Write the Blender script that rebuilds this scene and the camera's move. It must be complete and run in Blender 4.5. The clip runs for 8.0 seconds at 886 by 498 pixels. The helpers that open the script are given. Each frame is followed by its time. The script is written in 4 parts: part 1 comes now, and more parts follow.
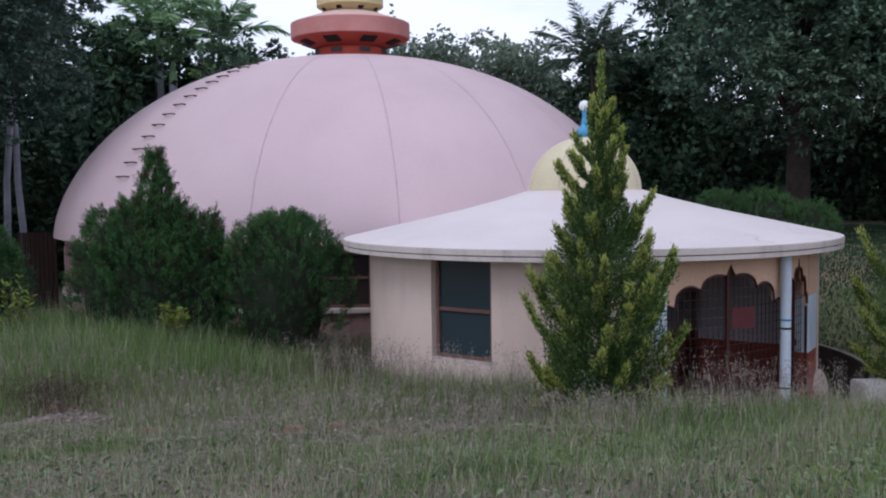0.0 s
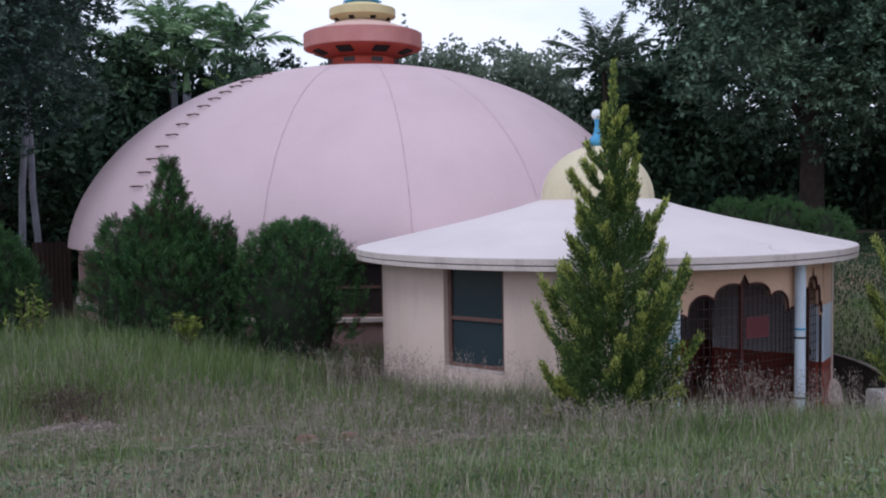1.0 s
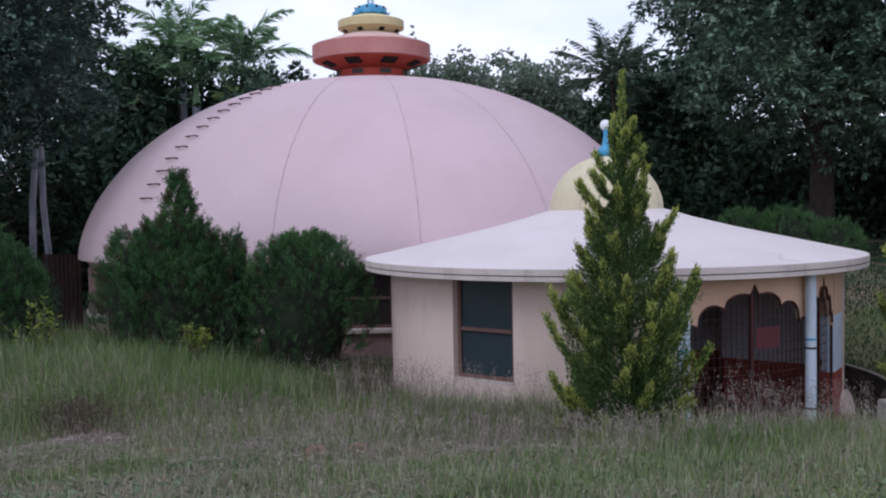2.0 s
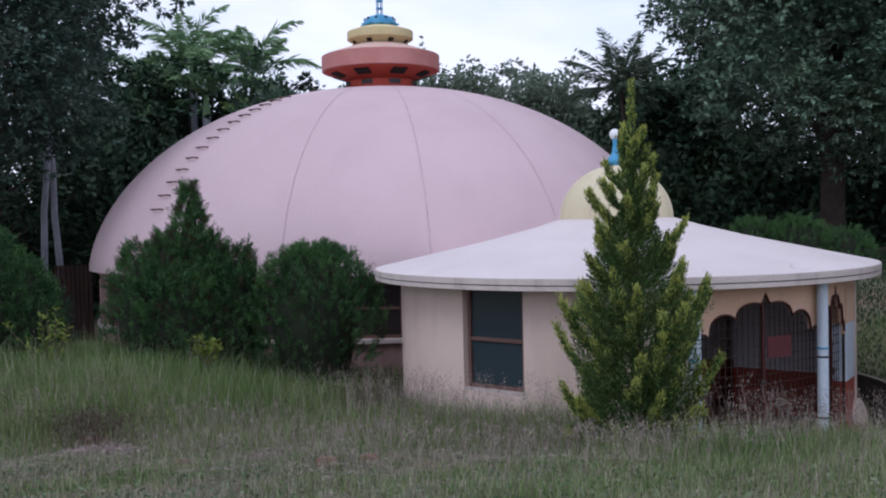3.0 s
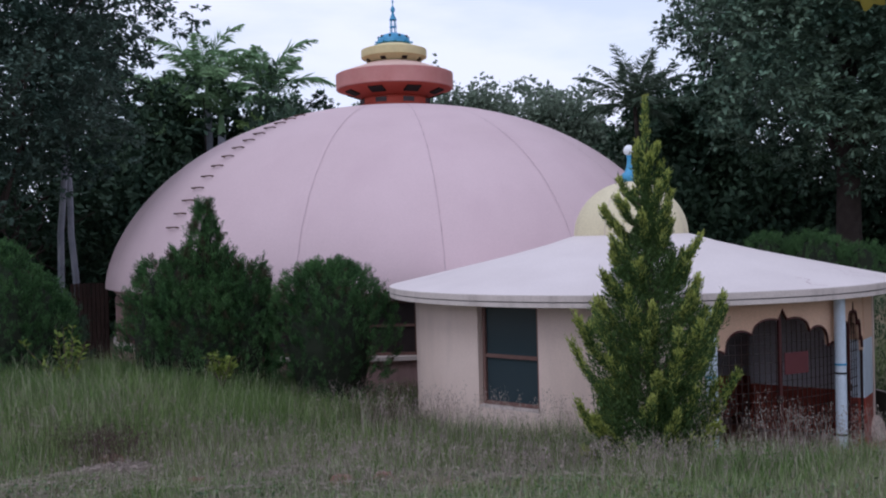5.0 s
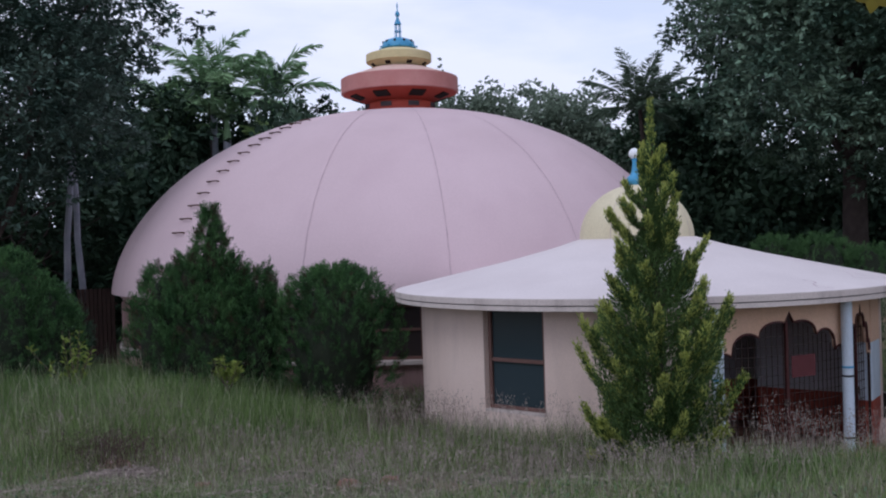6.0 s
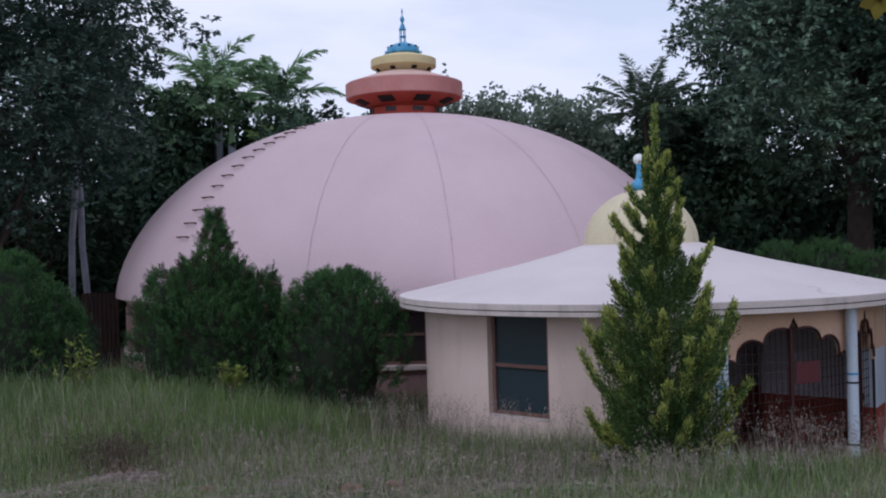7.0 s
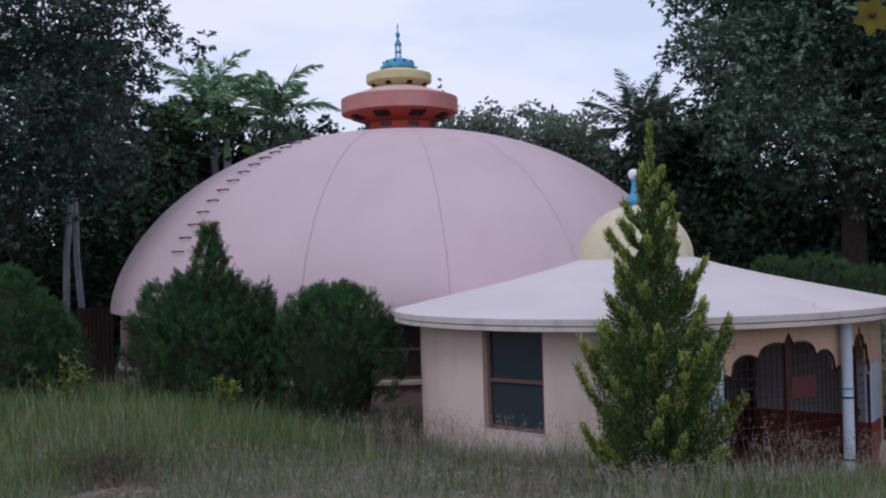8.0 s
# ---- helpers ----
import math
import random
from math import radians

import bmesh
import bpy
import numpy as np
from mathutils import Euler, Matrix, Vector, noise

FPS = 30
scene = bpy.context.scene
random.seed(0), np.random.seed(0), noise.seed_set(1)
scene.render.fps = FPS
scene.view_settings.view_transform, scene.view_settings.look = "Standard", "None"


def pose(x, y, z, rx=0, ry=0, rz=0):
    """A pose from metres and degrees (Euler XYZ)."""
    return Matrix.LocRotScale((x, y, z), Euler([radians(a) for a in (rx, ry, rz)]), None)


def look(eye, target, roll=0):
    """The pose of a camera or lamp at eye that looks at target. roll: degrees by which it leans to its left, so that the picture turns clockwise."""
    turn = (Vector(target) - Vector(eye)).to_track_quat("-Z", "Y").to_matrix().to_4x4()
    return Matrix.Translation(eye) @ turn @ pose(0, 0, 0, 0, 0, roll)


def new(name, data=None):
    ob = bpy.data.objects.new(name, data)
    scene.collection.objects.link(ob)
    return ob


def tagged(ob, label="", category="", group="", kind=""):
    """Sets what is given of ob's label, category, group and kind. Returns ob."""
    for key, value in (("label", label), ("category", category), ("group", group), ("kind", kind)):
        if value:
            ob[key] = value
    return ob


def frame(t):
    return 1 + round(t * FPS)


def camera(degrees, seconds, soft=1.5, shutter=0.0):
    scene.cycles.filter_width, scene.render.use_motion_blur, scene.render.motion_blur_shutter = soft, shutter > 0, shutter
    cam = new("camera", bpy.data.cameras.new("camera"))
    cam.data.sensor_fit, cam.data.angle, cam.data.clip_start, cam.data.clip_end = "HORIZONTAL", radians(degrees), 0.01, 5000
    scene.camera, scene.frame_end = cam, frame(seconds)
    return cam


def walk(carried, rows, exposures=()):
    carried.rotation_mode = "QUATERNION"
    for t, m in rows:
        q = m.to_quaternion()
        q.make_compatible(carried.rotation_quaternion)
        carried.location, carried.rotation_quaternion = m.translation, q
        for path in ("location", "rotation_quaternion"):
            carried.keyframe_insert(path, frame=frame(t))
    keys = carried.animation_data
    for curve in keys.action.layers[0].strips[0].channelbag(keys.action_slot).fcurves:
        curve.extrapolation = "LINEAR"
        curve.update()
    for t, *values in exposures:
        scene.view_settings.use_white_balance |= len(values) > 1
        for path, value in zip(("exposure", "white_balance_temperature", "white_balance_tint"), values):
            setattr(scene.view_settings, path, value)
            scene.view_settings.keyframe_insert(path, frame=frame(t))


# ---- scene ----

# ---------------------------------------------------------------- camera: one standing point, panning left and tilting up
cam = camera(48.9, 8.0, soft=2.05)
EYE = (0.0, 0.0, 3.75)
ROWS = [
    (0.0, 86.318, 0.766, -0.044),
    (0.5, 86.669, 0.781, 0.354),
    (1.0, 86.866, 0.867, 0.683),
    (1.5, 87.188, 0.935, 0.935),
    (3.0, 88.104, 1.296, 1.767),
    (3.5, 88.414, 1.331, 2.021),
    (4.0, 88.710, 1.352, 2.222),
    (4.5, 88.953, 1.411, 2.425),
    (6.0, 89.367, 1.790, 2.931),
    (6.5, 89.508, 1.746, 3.106),
    (7.0, 89.675, 1.613, 3.171),
    (7.5, 90.129, 1.571, 3.016),
    (8.0, 90.532, 1.575, 2.892),
]
walk(cam, [(t, pose(*EYE, rx, ry, rz)) for t, rx, ry, rz in ROWS],
     [(0.0, 0.06, 5680, 7), (1.5, 0.05, 5660, 8), (4.5, -0.06, 5620, 9), (8.0, -0.26, 5620, 9)])

# ---------------------------------------------------------------- light: bright overcast evening sky and a very soft sun
SUN_EL, SUN_AZ = 38.0, 200.0
world = bpy.data.worlds.new("sky")
scene.world = world
world.use_nodes = True
wt = world.node_tree
wt.nodes.clear()


def wnode(kind, **kw):
    n = wt.nodes.new(kind)
    for k, v in kw.items():
        n.inputs[k].default_value = v
    return n


w_out, w_bg = wnode("ShaderNodeOutputWorld"), wnode("ShaderNodeBackground", Strength=1.0)
w_sky = wnode("ShaderNodeTexSky")
w_sky.sky_type, w_sky.sun_disc = "NISHITA", False
w_sky.sun_elevation, w_sky.sun_rotation = radians(SUN_EL), radians(SUN_AZ)
w_gain = wnode("ShaderNodeVectorMath")
w_gain.operation = "SCALE"
w_gain.inputs["Scale"].default_value = 0.11
w_co = wnode("ShaderNodeTexCoord")
w_map = wnode("ShaderNodeMapping", Scale=(1.0, 1.0, 3.4))
w_noise = wnode("ShaderNodeTexNoise", Scale=3.1, Detail=7.0, Roughness=0.52)
w_ramp = wnode("ShaderNodeValToRGB")
w_ramp.color_ramp.elements[0].position, w_ramp.color_ramp.elements[1].position = 0.38, 0.58
w_ramp.color_ramp.elements[0].color, w_ramp.color_ramp.elements[1].color = (0.70, 0.70, 0.70, 1), (1, 1, 1, 1)
w_mix = wnode("ShaderNodeMixRGB", Color2=(1.03, 0.985, 1.08, 1))
wt.links.new(w_sky.outputs[0], w_gain.inputs[0])
wt.links.new(w_co.outputs["Generated"], w_map.inputs[0])
wt.links.new(w_map.outputs[0], w_noise.inputs["Vector"])
wt.links.new(w_noise.outputs[0], w_ramp.inputs[0])
wt.links.new(w_ramp.outputs[0], w_mix.inputs[0])
wt.links.new(w_gain.outputs[0], w_mix.inputs[1])
wt.links.new(w_mix.outputs[0], w_bg.inputs[0])
wt.links.new(w_bg.outputs[0], w_out.inputs[0])

sun_data = bpy.data.lights.new("sun", "SUN")
sun_data.energy, sun_data.angle, sun_data.color = 0.7, radians(25), (1.0, 0.95, 0.92)
sun = new("sun", sun_data)
sun.matrix_world = look((0, 0, 60), (18 * math.cos(radians(60)), 12, 40))

# ---------------------------------------------------------------- materials


def mat(name, a, b, rough=0.8, scale=2.0, fine=40.0, bump=0.15, metal=0.0, spread=0.0, stain=None, spec=0.3, grain=0.1):
    """Two-tone surface: large patches from a to b, fine grain in colour and relief, a share of change from piece to piece, streaky stains."""
    m = bpy.data.materials.new(name)
    m.use_nodes = True
    t = m.node_tree
    p = t.nodes["Principled BSDF"]
    p.inputs["Roughness"].default_value, p.inputs["Metallic"].default_value = rough, metal
    p.inputs["Specular IOR Level"].default_value = spec
    co = t.nodes.new("ShaderNodeTexCoord")
    big, small = t.nodes.new("ShaderNodeTexNoise"), t.nodes.new("ShaderNodeTexNoise")
    big.inputs["Scale"].default_value, big.inputs["Detail"].default_value = scale, 6
    small.inputs["Scale"].default_value, small.inputs["Detail"].default_value = fine, 4
    mix = t.nodes.new("ShaderNodeMixRGB")
    mix.inputs[1].default_value, mix.inputs[2].default_value = (*a, 1), (*b, 1)
    ramp = t.nodes.new("ShaderNodeMapRange")
    ramp.inputs[1].default_value, ramp.inputs[2].default_value = 0.3, 0.7
    for n in (big, small):
        t.links.new(co.outputs["Object"], n.inputs["Vector"])
    t.links.new(big.outputs[0], ramp.inputs[0])
    t.links.new(ramp.outputs[0], mix.inputs[0])
    hsv = t.nodes.new("ShaderNodeHueSaturation")
    val = t.nodes.new("ShaderNodeMapRange")
    val.inputs[1].default_value, val.inputs[2].default_value, val.inputs[3].default_value, val.inputs[4].default_value = 0.3, 0.7, 1 - grain, 1 + grain
    t.links.new(small.outputs[0], val.inputs[0])
    t.links.new(mix.outputs[0], hsv.inputs["Color"])
    last = val.outputs[0]
    if spread:
        geo = t.nodes.new("ShaderNodeNewGeometry")
        r = t.nodes.new("ShaderNodeMapRange")
        r.inputs[3].default_value, r.inputs[4].default_value = 1 - spread, 1 + spread
        t.links.new(geo.outputs["Random Per Island"], r.inputs[0])
        mul = t.nodes.new("ShaderNodeMath")
        mul.operation = "MULTIPLY"
        t.links.new(last, mul.inputs[0])
        t.links.new(r.outputs[0], mul.inputs[1])
        last = mul.outputs[0]
    t.links.new(last, hsv.inputs["Value"])
    colour = hsv.outputs[0]
    if stain:
        tint, amount, stretch = stain
        mp = t.nodes.new("ShaderNodeMapping")
        mp.inputs["Scale"].default_value = stretch
        st = t.nodes.new("ShaderNodeTexNoise")
        st.inputs["Scale"].default_value, st.inputs["Detail"].default_value = 1.0, 8
        lim = t.nodes.new("ShaderNodeMapRange")
        lim.inputs[1].default_value, lim.inputs[2].default_value, lim.inputs[4].default_value = 0.5, 0.78, amount
        mx = t.nodes.new("ShaderNodeMixRGB")
        mx.inputs[2].default_value = (*tint, 1)
        t.links.new(co.outputs["Object"], mp.inputs[0])
        t.links.new(mp.outputs[0], st.inputs["Vector"])
        t.links.new(st.outputs[0], lim.inputs[0])
        t.links.new(lim.outputs[0], mx.inputs[0])
        t.links.new(colour, mx.inputs[1])
        colour = mx.outputs[0]
    t.links.new(colour, p.inputs["Base Color"])
    if bump:
        bp = t.nodes.new("ShaderNodeBump")
        bp.inputs["Strength"].default_value, bp.inputs["Distance"].default_value = bump, 0.02
        t.links.new(small.outputs[0], bp.inputs["Height"])
        t.links.new(bp.outputs[0], p.inputs["Normal"])
    return m


def leaf_mat(name, a, b, spread=0.35, rough=0.62, through_light=0.12, scale=0.6):
    """Leaves: patchy between two greens, each leaf a little lighter or darker, thin enough to let some light through."""
    m = mat(name, a, b, rough, scale, 9.0, 0.0, spread=spread, spec=0.16)
    t = m.node_tree
    p = t.nodes["Principled BSDF"]
    tr = t.nodes.new("ShaderNodeBsdfTranslucent")
    add = t.nodes.new("ShaderNodeMixShader")
    add.inputs[0].default_value = through_light
    t.links.new(p.inputs["Base Color"].links[0].from_socket, tr.inputs[0])
    t.links.new(p.outputs[0], add.inputs[1])
    t.links.new(tr.outputs[0], add.inputs[2])
    t.links.new(add.outputs[0], t.nodes["Material Output"].inputs[0])
    return m


M_DOME = mat("dome_pink_paint", (0.555, 0.42, 0.445), (0.615, 0.47, 0.50), 0.75, 0.35, 25, 0.025, stain=((0.50, 0.36, 0.40), 0.35, (0.9, 0.9, 0.25)), grain=0.035)
M_SEAM = mat("seam_filler", (0.34, 0.25, 0.28), (0.47, 0.36, 0.40), 0.9, 3, 30, 0.1)
M_ROOF = mat("roof_whitewash", (0.61, 0.545, 0.545), (0.66, 0.595, 0.595), 0.8, 0.8, 30, 0.12, stain=((0.55, 0.49, 0.50), 0.4, (1.2, 1.2, 1.2)), grain=0.04)
M_FASCIA = mat("fascia_cream", (0.55, 0.47, 0.44), (0.62, 0.54, 0.51), 0.8, 1.5, 35, 0.12, stain=((0.30, 0.25, 0.23), 0.5, (4, 4, 1.0)))
M_WALL = mat("wall_peach_plaster", (0.65, 0.505, 0.44), (0.70, 0.555, 0.49), 0.85, 0.9, 45, 0.15, stain=((0.42, 0.33, 0.30), 0.45, (2.0, 2.0, 0.5)), grain=0.05)
M_PEACH = mat("arch_orange_plaster", (0.66, 0.42, 0.29), (0.70, 0.47, 0.34), 0.8, 1.2, 45, 0.12, stain=((0.45, 0.30, 0.22), 0.35, (2, 2, 0.6)))
M_PLINTH = mat("plinth_dull_pink", (0.36, 0.23, 0.23), (0.42, 0.28, 0.27), 0.9, 1.5, 40, 0.2, stain=((0.16, 0.11, 0.10), 0.6, (2, 2, 0.8)))
M_RED = mat("oxide_red_paint", (0.27, 0.05, 0.034), (0.32, 0.066, 0.044), 0.6, 2.0, 40, 0.1, stain=((0.16, 0.04, 0.03), 0.5, (3, 3, 0.7)))
M_GREY = mat("interior_grey_wall", (0.48, 0.47, 0.52), (0.54, 0.53, 0.58), 0.85, 1.0, 40, 0.1)
M_DISC = mat("terracotta_paint", (0.48, 0.20, 0.18), (0.54, 0.25, 0.23), 0.7, 2.0, 40, 0.1, stain=((0.55, 0.33, 0.27), 0.4, (3, 3, 0.6)))
M_DISCLOW = mat("deep_red_paint", (0.42, 0.065, 0.04), (0.48, 0.09, 0.06), 0.7, 2.0, 40, 0.1)
M_YELLOW = mat("pale_yellow_paint", (0.64, 0.54, 0.29), (0.70, 0.60, 0.35), 0.75, 1.2, 35, 0.08, stain=((0.42, 0.36, 0.22), 0.35, (2.5, 2.5, 0.8)))
M_CREAM = mat("pale_cream_paint", (0.60, 0.53, 0.36), (0.65, 0.58, 0.41), 0.75, 1.2, 35, 0.08, stain=((0.42, 0.36, 0.24), 0.35, (2.5, 2.5, 0.8)))
M_SALMON = mat("salmon_paint", (0.62, 0.42, 0.36), (0.68, 0.48, 0.42), 0.75, 2, 35, 0.08)
M_BLUE = mat("sky_blue_gloss_paint", (0.07, 0.28, 0.50), (0.10, 0.34, 0.56), 0.45, 4, 50, 0.05)
M_WHITE = mat("white_gloss_paint", (0.74, 0.76, 0.80), (0.80, 0.81, 0.84), 0.45, 3, 50, 0.05)
M_POST = mat("pale_blue_white_paint", (0.55, 0.62, 0.72), (0.62, 0.68, 0.77), 0.6, 2.0, 50, 0.08, stain=((0.36, 0.38, 0.42), 0.4, (4, 4, 0.8)))
M_BAND = mat("black_strap", (0.02, 0.02, 0.025), (0.03, 0.03, 0.035), 0.6, 5, 50, 0.1)
M_IRON = mat("dark_grille_iron", (0.035, 0.022, 0.022), (0.06, 0.035, 0.03), 0.6, 6, 60, 0.1, metal=0.3)
M_MAROON = mat("maroon_paint", (0.06, 0.016, 0.016), (0.08, 0.022, 0.02), 0.6, 4, 50, 0.1)
M_PLAQUE = mat("brown_red_plate", (0.10, 0.026, 0.03), (0.125, 0.034, 0.038), 0.6, 5, 60, 0.05)
M_WOOD = mat("brown_window_wood", (0.13, 0.07, 0.06), (0.18, 0.10, 0.085), 0.65, 5, 50, 0.15)
M_DARK = mat("vent_hole_dark", (0.02, 0.015, 0.015), (0.03, 0.022, 0.02), 0.9, 5, 40, 0.1)
M_VENT = mat("vent_grey", (0.07, 0.06, 0.065), (0.10, 0.085, 0.09), 0.9, 5, 40, 0.1)
M_RUST = mat("rusted_iron", (0.09, 0.055, 0.05), (0.15, 0.085, 0.06), 0.85, 8, 60, 0.2, metal=0.3)
M_CONC = mat("weathered_concrete", (0.42, 0.40, 0.39), (0.52, 0.50, 0.48), 0.9, 2.5, 40, 0.25, stain=((0.22, 0.21, 0.19), 0.5, (2, 2, 1)))
M_BLACKWALL = mat("near_black_masonry", (0.018, 0.018, 0.016), (0.035, 0.035, 0.03), 0.9, 2, 30, 0.3)
M_ORANGE = mat("orange_base_paint", (0.40, 0.17, 0.06), (0.46, 0.21, 0.08), 0.8, 4, 40, 0.15)
M_BARK = mat("dark_bark", (0.030, 0.022, 0.020), (0.060, 0.046, 0.040), 0.95, 3, 20, 0.6)
M_PALEBARK = mat("pale_smooth_bark", (0.20, 0.21, 0.25), (0.31, 0.31, 0.35), 0.9, 2.5, 25, 0.3)
M_TWIG = mat("dry_twig", (0.07, 0.05, 0.04), (0.12, 0.09, 0.07), 0.95, 4, 40, 0.3)
M_FENCE = mat("old_brown_boards", (0.026, 0.014, 0.012), (0.046, 0.025, 0.02), 0.9, 3, 40, 0.2)

M_GLASS = bpy.data.materials.new("dark_tinted_glass")
M_GLASS.use_nodes = True
gp = M_GLASS.node_tree.nodes["Principled BSDF"]
gp.inputs["Base Color"].default_value, gp.inputs["Roughness"].default_value = (0.035, 0.05, 0.06, 1), 0.12
gp.inputs["Specular IOR Level"].default_value = 0.5

M_OLDGLASS = mat("dusty_brown_glass", (0.022, 0.016, 0.017), (0.035, 0.026, 0.026), 0.5, 2.0, 30, 0.02, spec=0.25)

M_BROAD = leaf_mat("broad_tree_leaf", (0.045, 0.088, 0.064), (0.20, 0.285, 0.20), spread=0.5, scale=0.75)
M_COOL = leaf_mat("cool_tree_leaf", (0.034, 0.068, 0.054), (0.125, 0.175, 0.140), scale=0.75)
# Leaf green darkened so the colour carries the shade of the wood.
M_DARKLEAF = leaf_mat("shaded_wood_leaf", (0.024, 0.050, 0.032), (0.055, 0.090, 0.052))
# Paler than real leaves: distance haze is mixed into this green.
M_FAR = leaf_mat("haze_pale_leaf", (0.17, 0.22, 0.165), (0.23, 0.28, 0.21), through_light=0.4)
M_PALM = leaf_mat("palm_frond", (0.18, 0.30, 0.16), (0.30, 0.43, 0.23), spread=0.35, through_light=0.3)
M_PALMLIGHT = leaf_mat("young_palm_frond", (0.24, 0.36, 0.12), (0.34, 0.46, 0.18), spread=0.3)
M_PALMDARK = leaf_mat("coconut_frond", (0.085, 0.125, 0.09), (0.125, 0.17, 0.115), spread=0.3)
M_PALMDRY = leaf_mat("dry_frond", (0.15, 0.13, 0.095), (0.21, 0.18, 0.135), spread=0.3)
M_THUJA = leaf_mat("thuja_green", (0.014, 0.044, 0.016), (0.085, 0.168, 0.060), spread=0.55, scale=1.6)
M_THUJATIP = leaf_mat("thuja_fresh_tip", (0.040, 0.100, 0.034), (0.098, 0.190, 0.062), spread=0.4, scale=1.6)
M_THUJADRY = leaf_mat("thuja_brown", (0.055, 0.046, 0.030), (0.085, 0.066, 0.042), spread=0.3)
M_CYP = leaf_mat("cypress_green", (0.050, 0.096, 0.030), (0.098, 0.155, 0.050), spread=0.35, scale=1.6)
M_CYPTIP = leaf_mat("cypress_gold_tip", (0.29, 0.335, 0.07), (0.44, 0.475, 0.135), spread=0.3, scale=1.6)
M_CROTON = leaf_mat("croton_yellow", (0.11, 0.165, 0.034), (0.22, 0.26, 0.05), spread=0.35, scale=2)
M_HEDGE = leaf_mat("hedge_green", (0.060, 0.125, 0.045), (0.085, 0.165, 0.06), spread=0.3, scale=1.5)
M_GRASS = leaf_mat("green_grass_blade", (0.092, 0.162, 0.046), (0.185, 0.245, 0.088), spread=0.6, scale=0.45)
M_DRY = leaf_mat("dry_grass_blade", (0.26, 0.215, 0.18), (0.37, 0.31, 0.265), spread=0.4, scale=0.6)
# Lawn green lowered to stand in for the shade of the trees.
M_LAWN = leaf_mat("shaded_lawn_blade", (0.026, 0.052, 0.025), (0.038, 0.068, 0.032), spread=0.2, scale=0.5)
M_STRAW = leaf_mat("pale_stem", (0.30, 0.33, 0.20), (0.42, 0.42, 0.30), spread=0.35, scale=0.8)
M_SEED = leaf_mat("purple_seed_head", (0.24, 0.195, 0.175), (0.36, 0.30, 0.265), spread=0.35, scale=1.0)
M_DEADWEED = leaf_mat("dead_weed_stalk", (0.07, 0.045, 0.045), (0.12, 0.08, 0.07), spread=0.3)
M_SOIL = mat("grassy_soil", (0.075, 0.085, 0.045), (0.14, 0.13, 0.085), 0.95, 0.5, 14, 0.5, stain=((0.26, 0.15, 0.11), 0.7, (0.55, 0.55, 0.55)))
M_FLOOR = mat("porch_red_floor", (0.24, 0.10, 0.07), (0.30, 0.14, 0.10), 0.6, 1.5, 30, 0.1)
M_COPING = mat("stained_coping", (0.10, 0.09, 0.08), (0.20, 0.18, 0.16), 0.9, 2.5, 30, 0.3)
M_PATH = mat("grey_path", (0.28, 0.28, 0.28), (0.36, 0.36, 0.35), 0.9, 1.5, 30, 0.25)

# ---------------------------------------------------------------- mesh helpers


def thing(name, at, label, category, group="", kind=""):
    ob = new(name)
    ob.location = at
    return tagged(ob, label, category, group, kind)


def part(name, bm, material, parent, label="", smooth=False):
    """Links a bmesh as one mesh object under a thing or a part."""
    me = bpy.data.meshes.new(name)
    bmesh.ops.recalc_face_normals(bm, faces=bm.faces)
    bm.to_mesh(me)
    bm.free()
    for m in (material if isinstance(material, (list, tuple)) else [material]):
        me.materials.append(m)
    if smooth:
        for p in me.polygons:
            p.use_smooth = True
        me.set_sharp_from_angle(angle=radians(40))
    ob = new(name, me)
    ob.parent = parent
    if label:
        tagged(ob, label)
    return ob


def raw(name, verts, faces, materials, parent, label="", index=None, kind=""):
    """A mesh object straight from arrays of quads or triangles."""
    me = bpy.data.meshes.new(name)
    verts, faces = np.asarray(verts, dtype=np.float32), np.asarray(faces, dtype=np.int32)
    n, k = faces.shape
    me.vertices.add(len(verts))
    me.vertices.foreach_set("co", verts.ravel())
    me.loops.add(n * k)
    me.loops.foreach_set("vertex_index", faces.ravel())
    me.polygons.add(n)
    me.polygons.foreach_set("loop_start", np.arange(0, n * k, k, dtype=np.int32))
    for m in materials:
        me.materials.append(m)
    if index is not None:
        me.polygons.foreach_set("material_index", np.asarray(index, dtype=np.int32))
    me.update(calc_edges=True)
    ob = new(name, me)
    ob.parent = parent
    return tagged(ob, label, kind=kind)


def revolve(profile, segs=96, a0=0.0, a1=360.0, closed=True):
    """Turns a list of (radius, height) about the z axis. Angle 0 faces -y and grows towards +x."""
    bm = bmesh.new()
    full = abs(a1 - a0) >= 359.9
    count = segs if full else segs + 1
    rings = []
    for i in range(count):
        a = radians(a0 + (a1 - a0) * i / segs)
        rings.append([bm.verts.new((r * math.sin(a), -r * math.cos(a), z)) for r, z in profile])
    k = len(profile)
    for i in range(segs):
        p, q = rings[i], rings[(i + 1) % count]
        for j in range(k if closed else k - 1):
            bm.faces.new((p[j], q[j], q[(j + 1) % k], p[(j + 1) % k]))
    if not full and closed:
        bm.faces.new(rings[0])
        bm.faces.new(rings[-1][::-1])
    bmesh.ops.remove_doubles(bm, verts=bm.verts, dist=1e-5)
    return bm


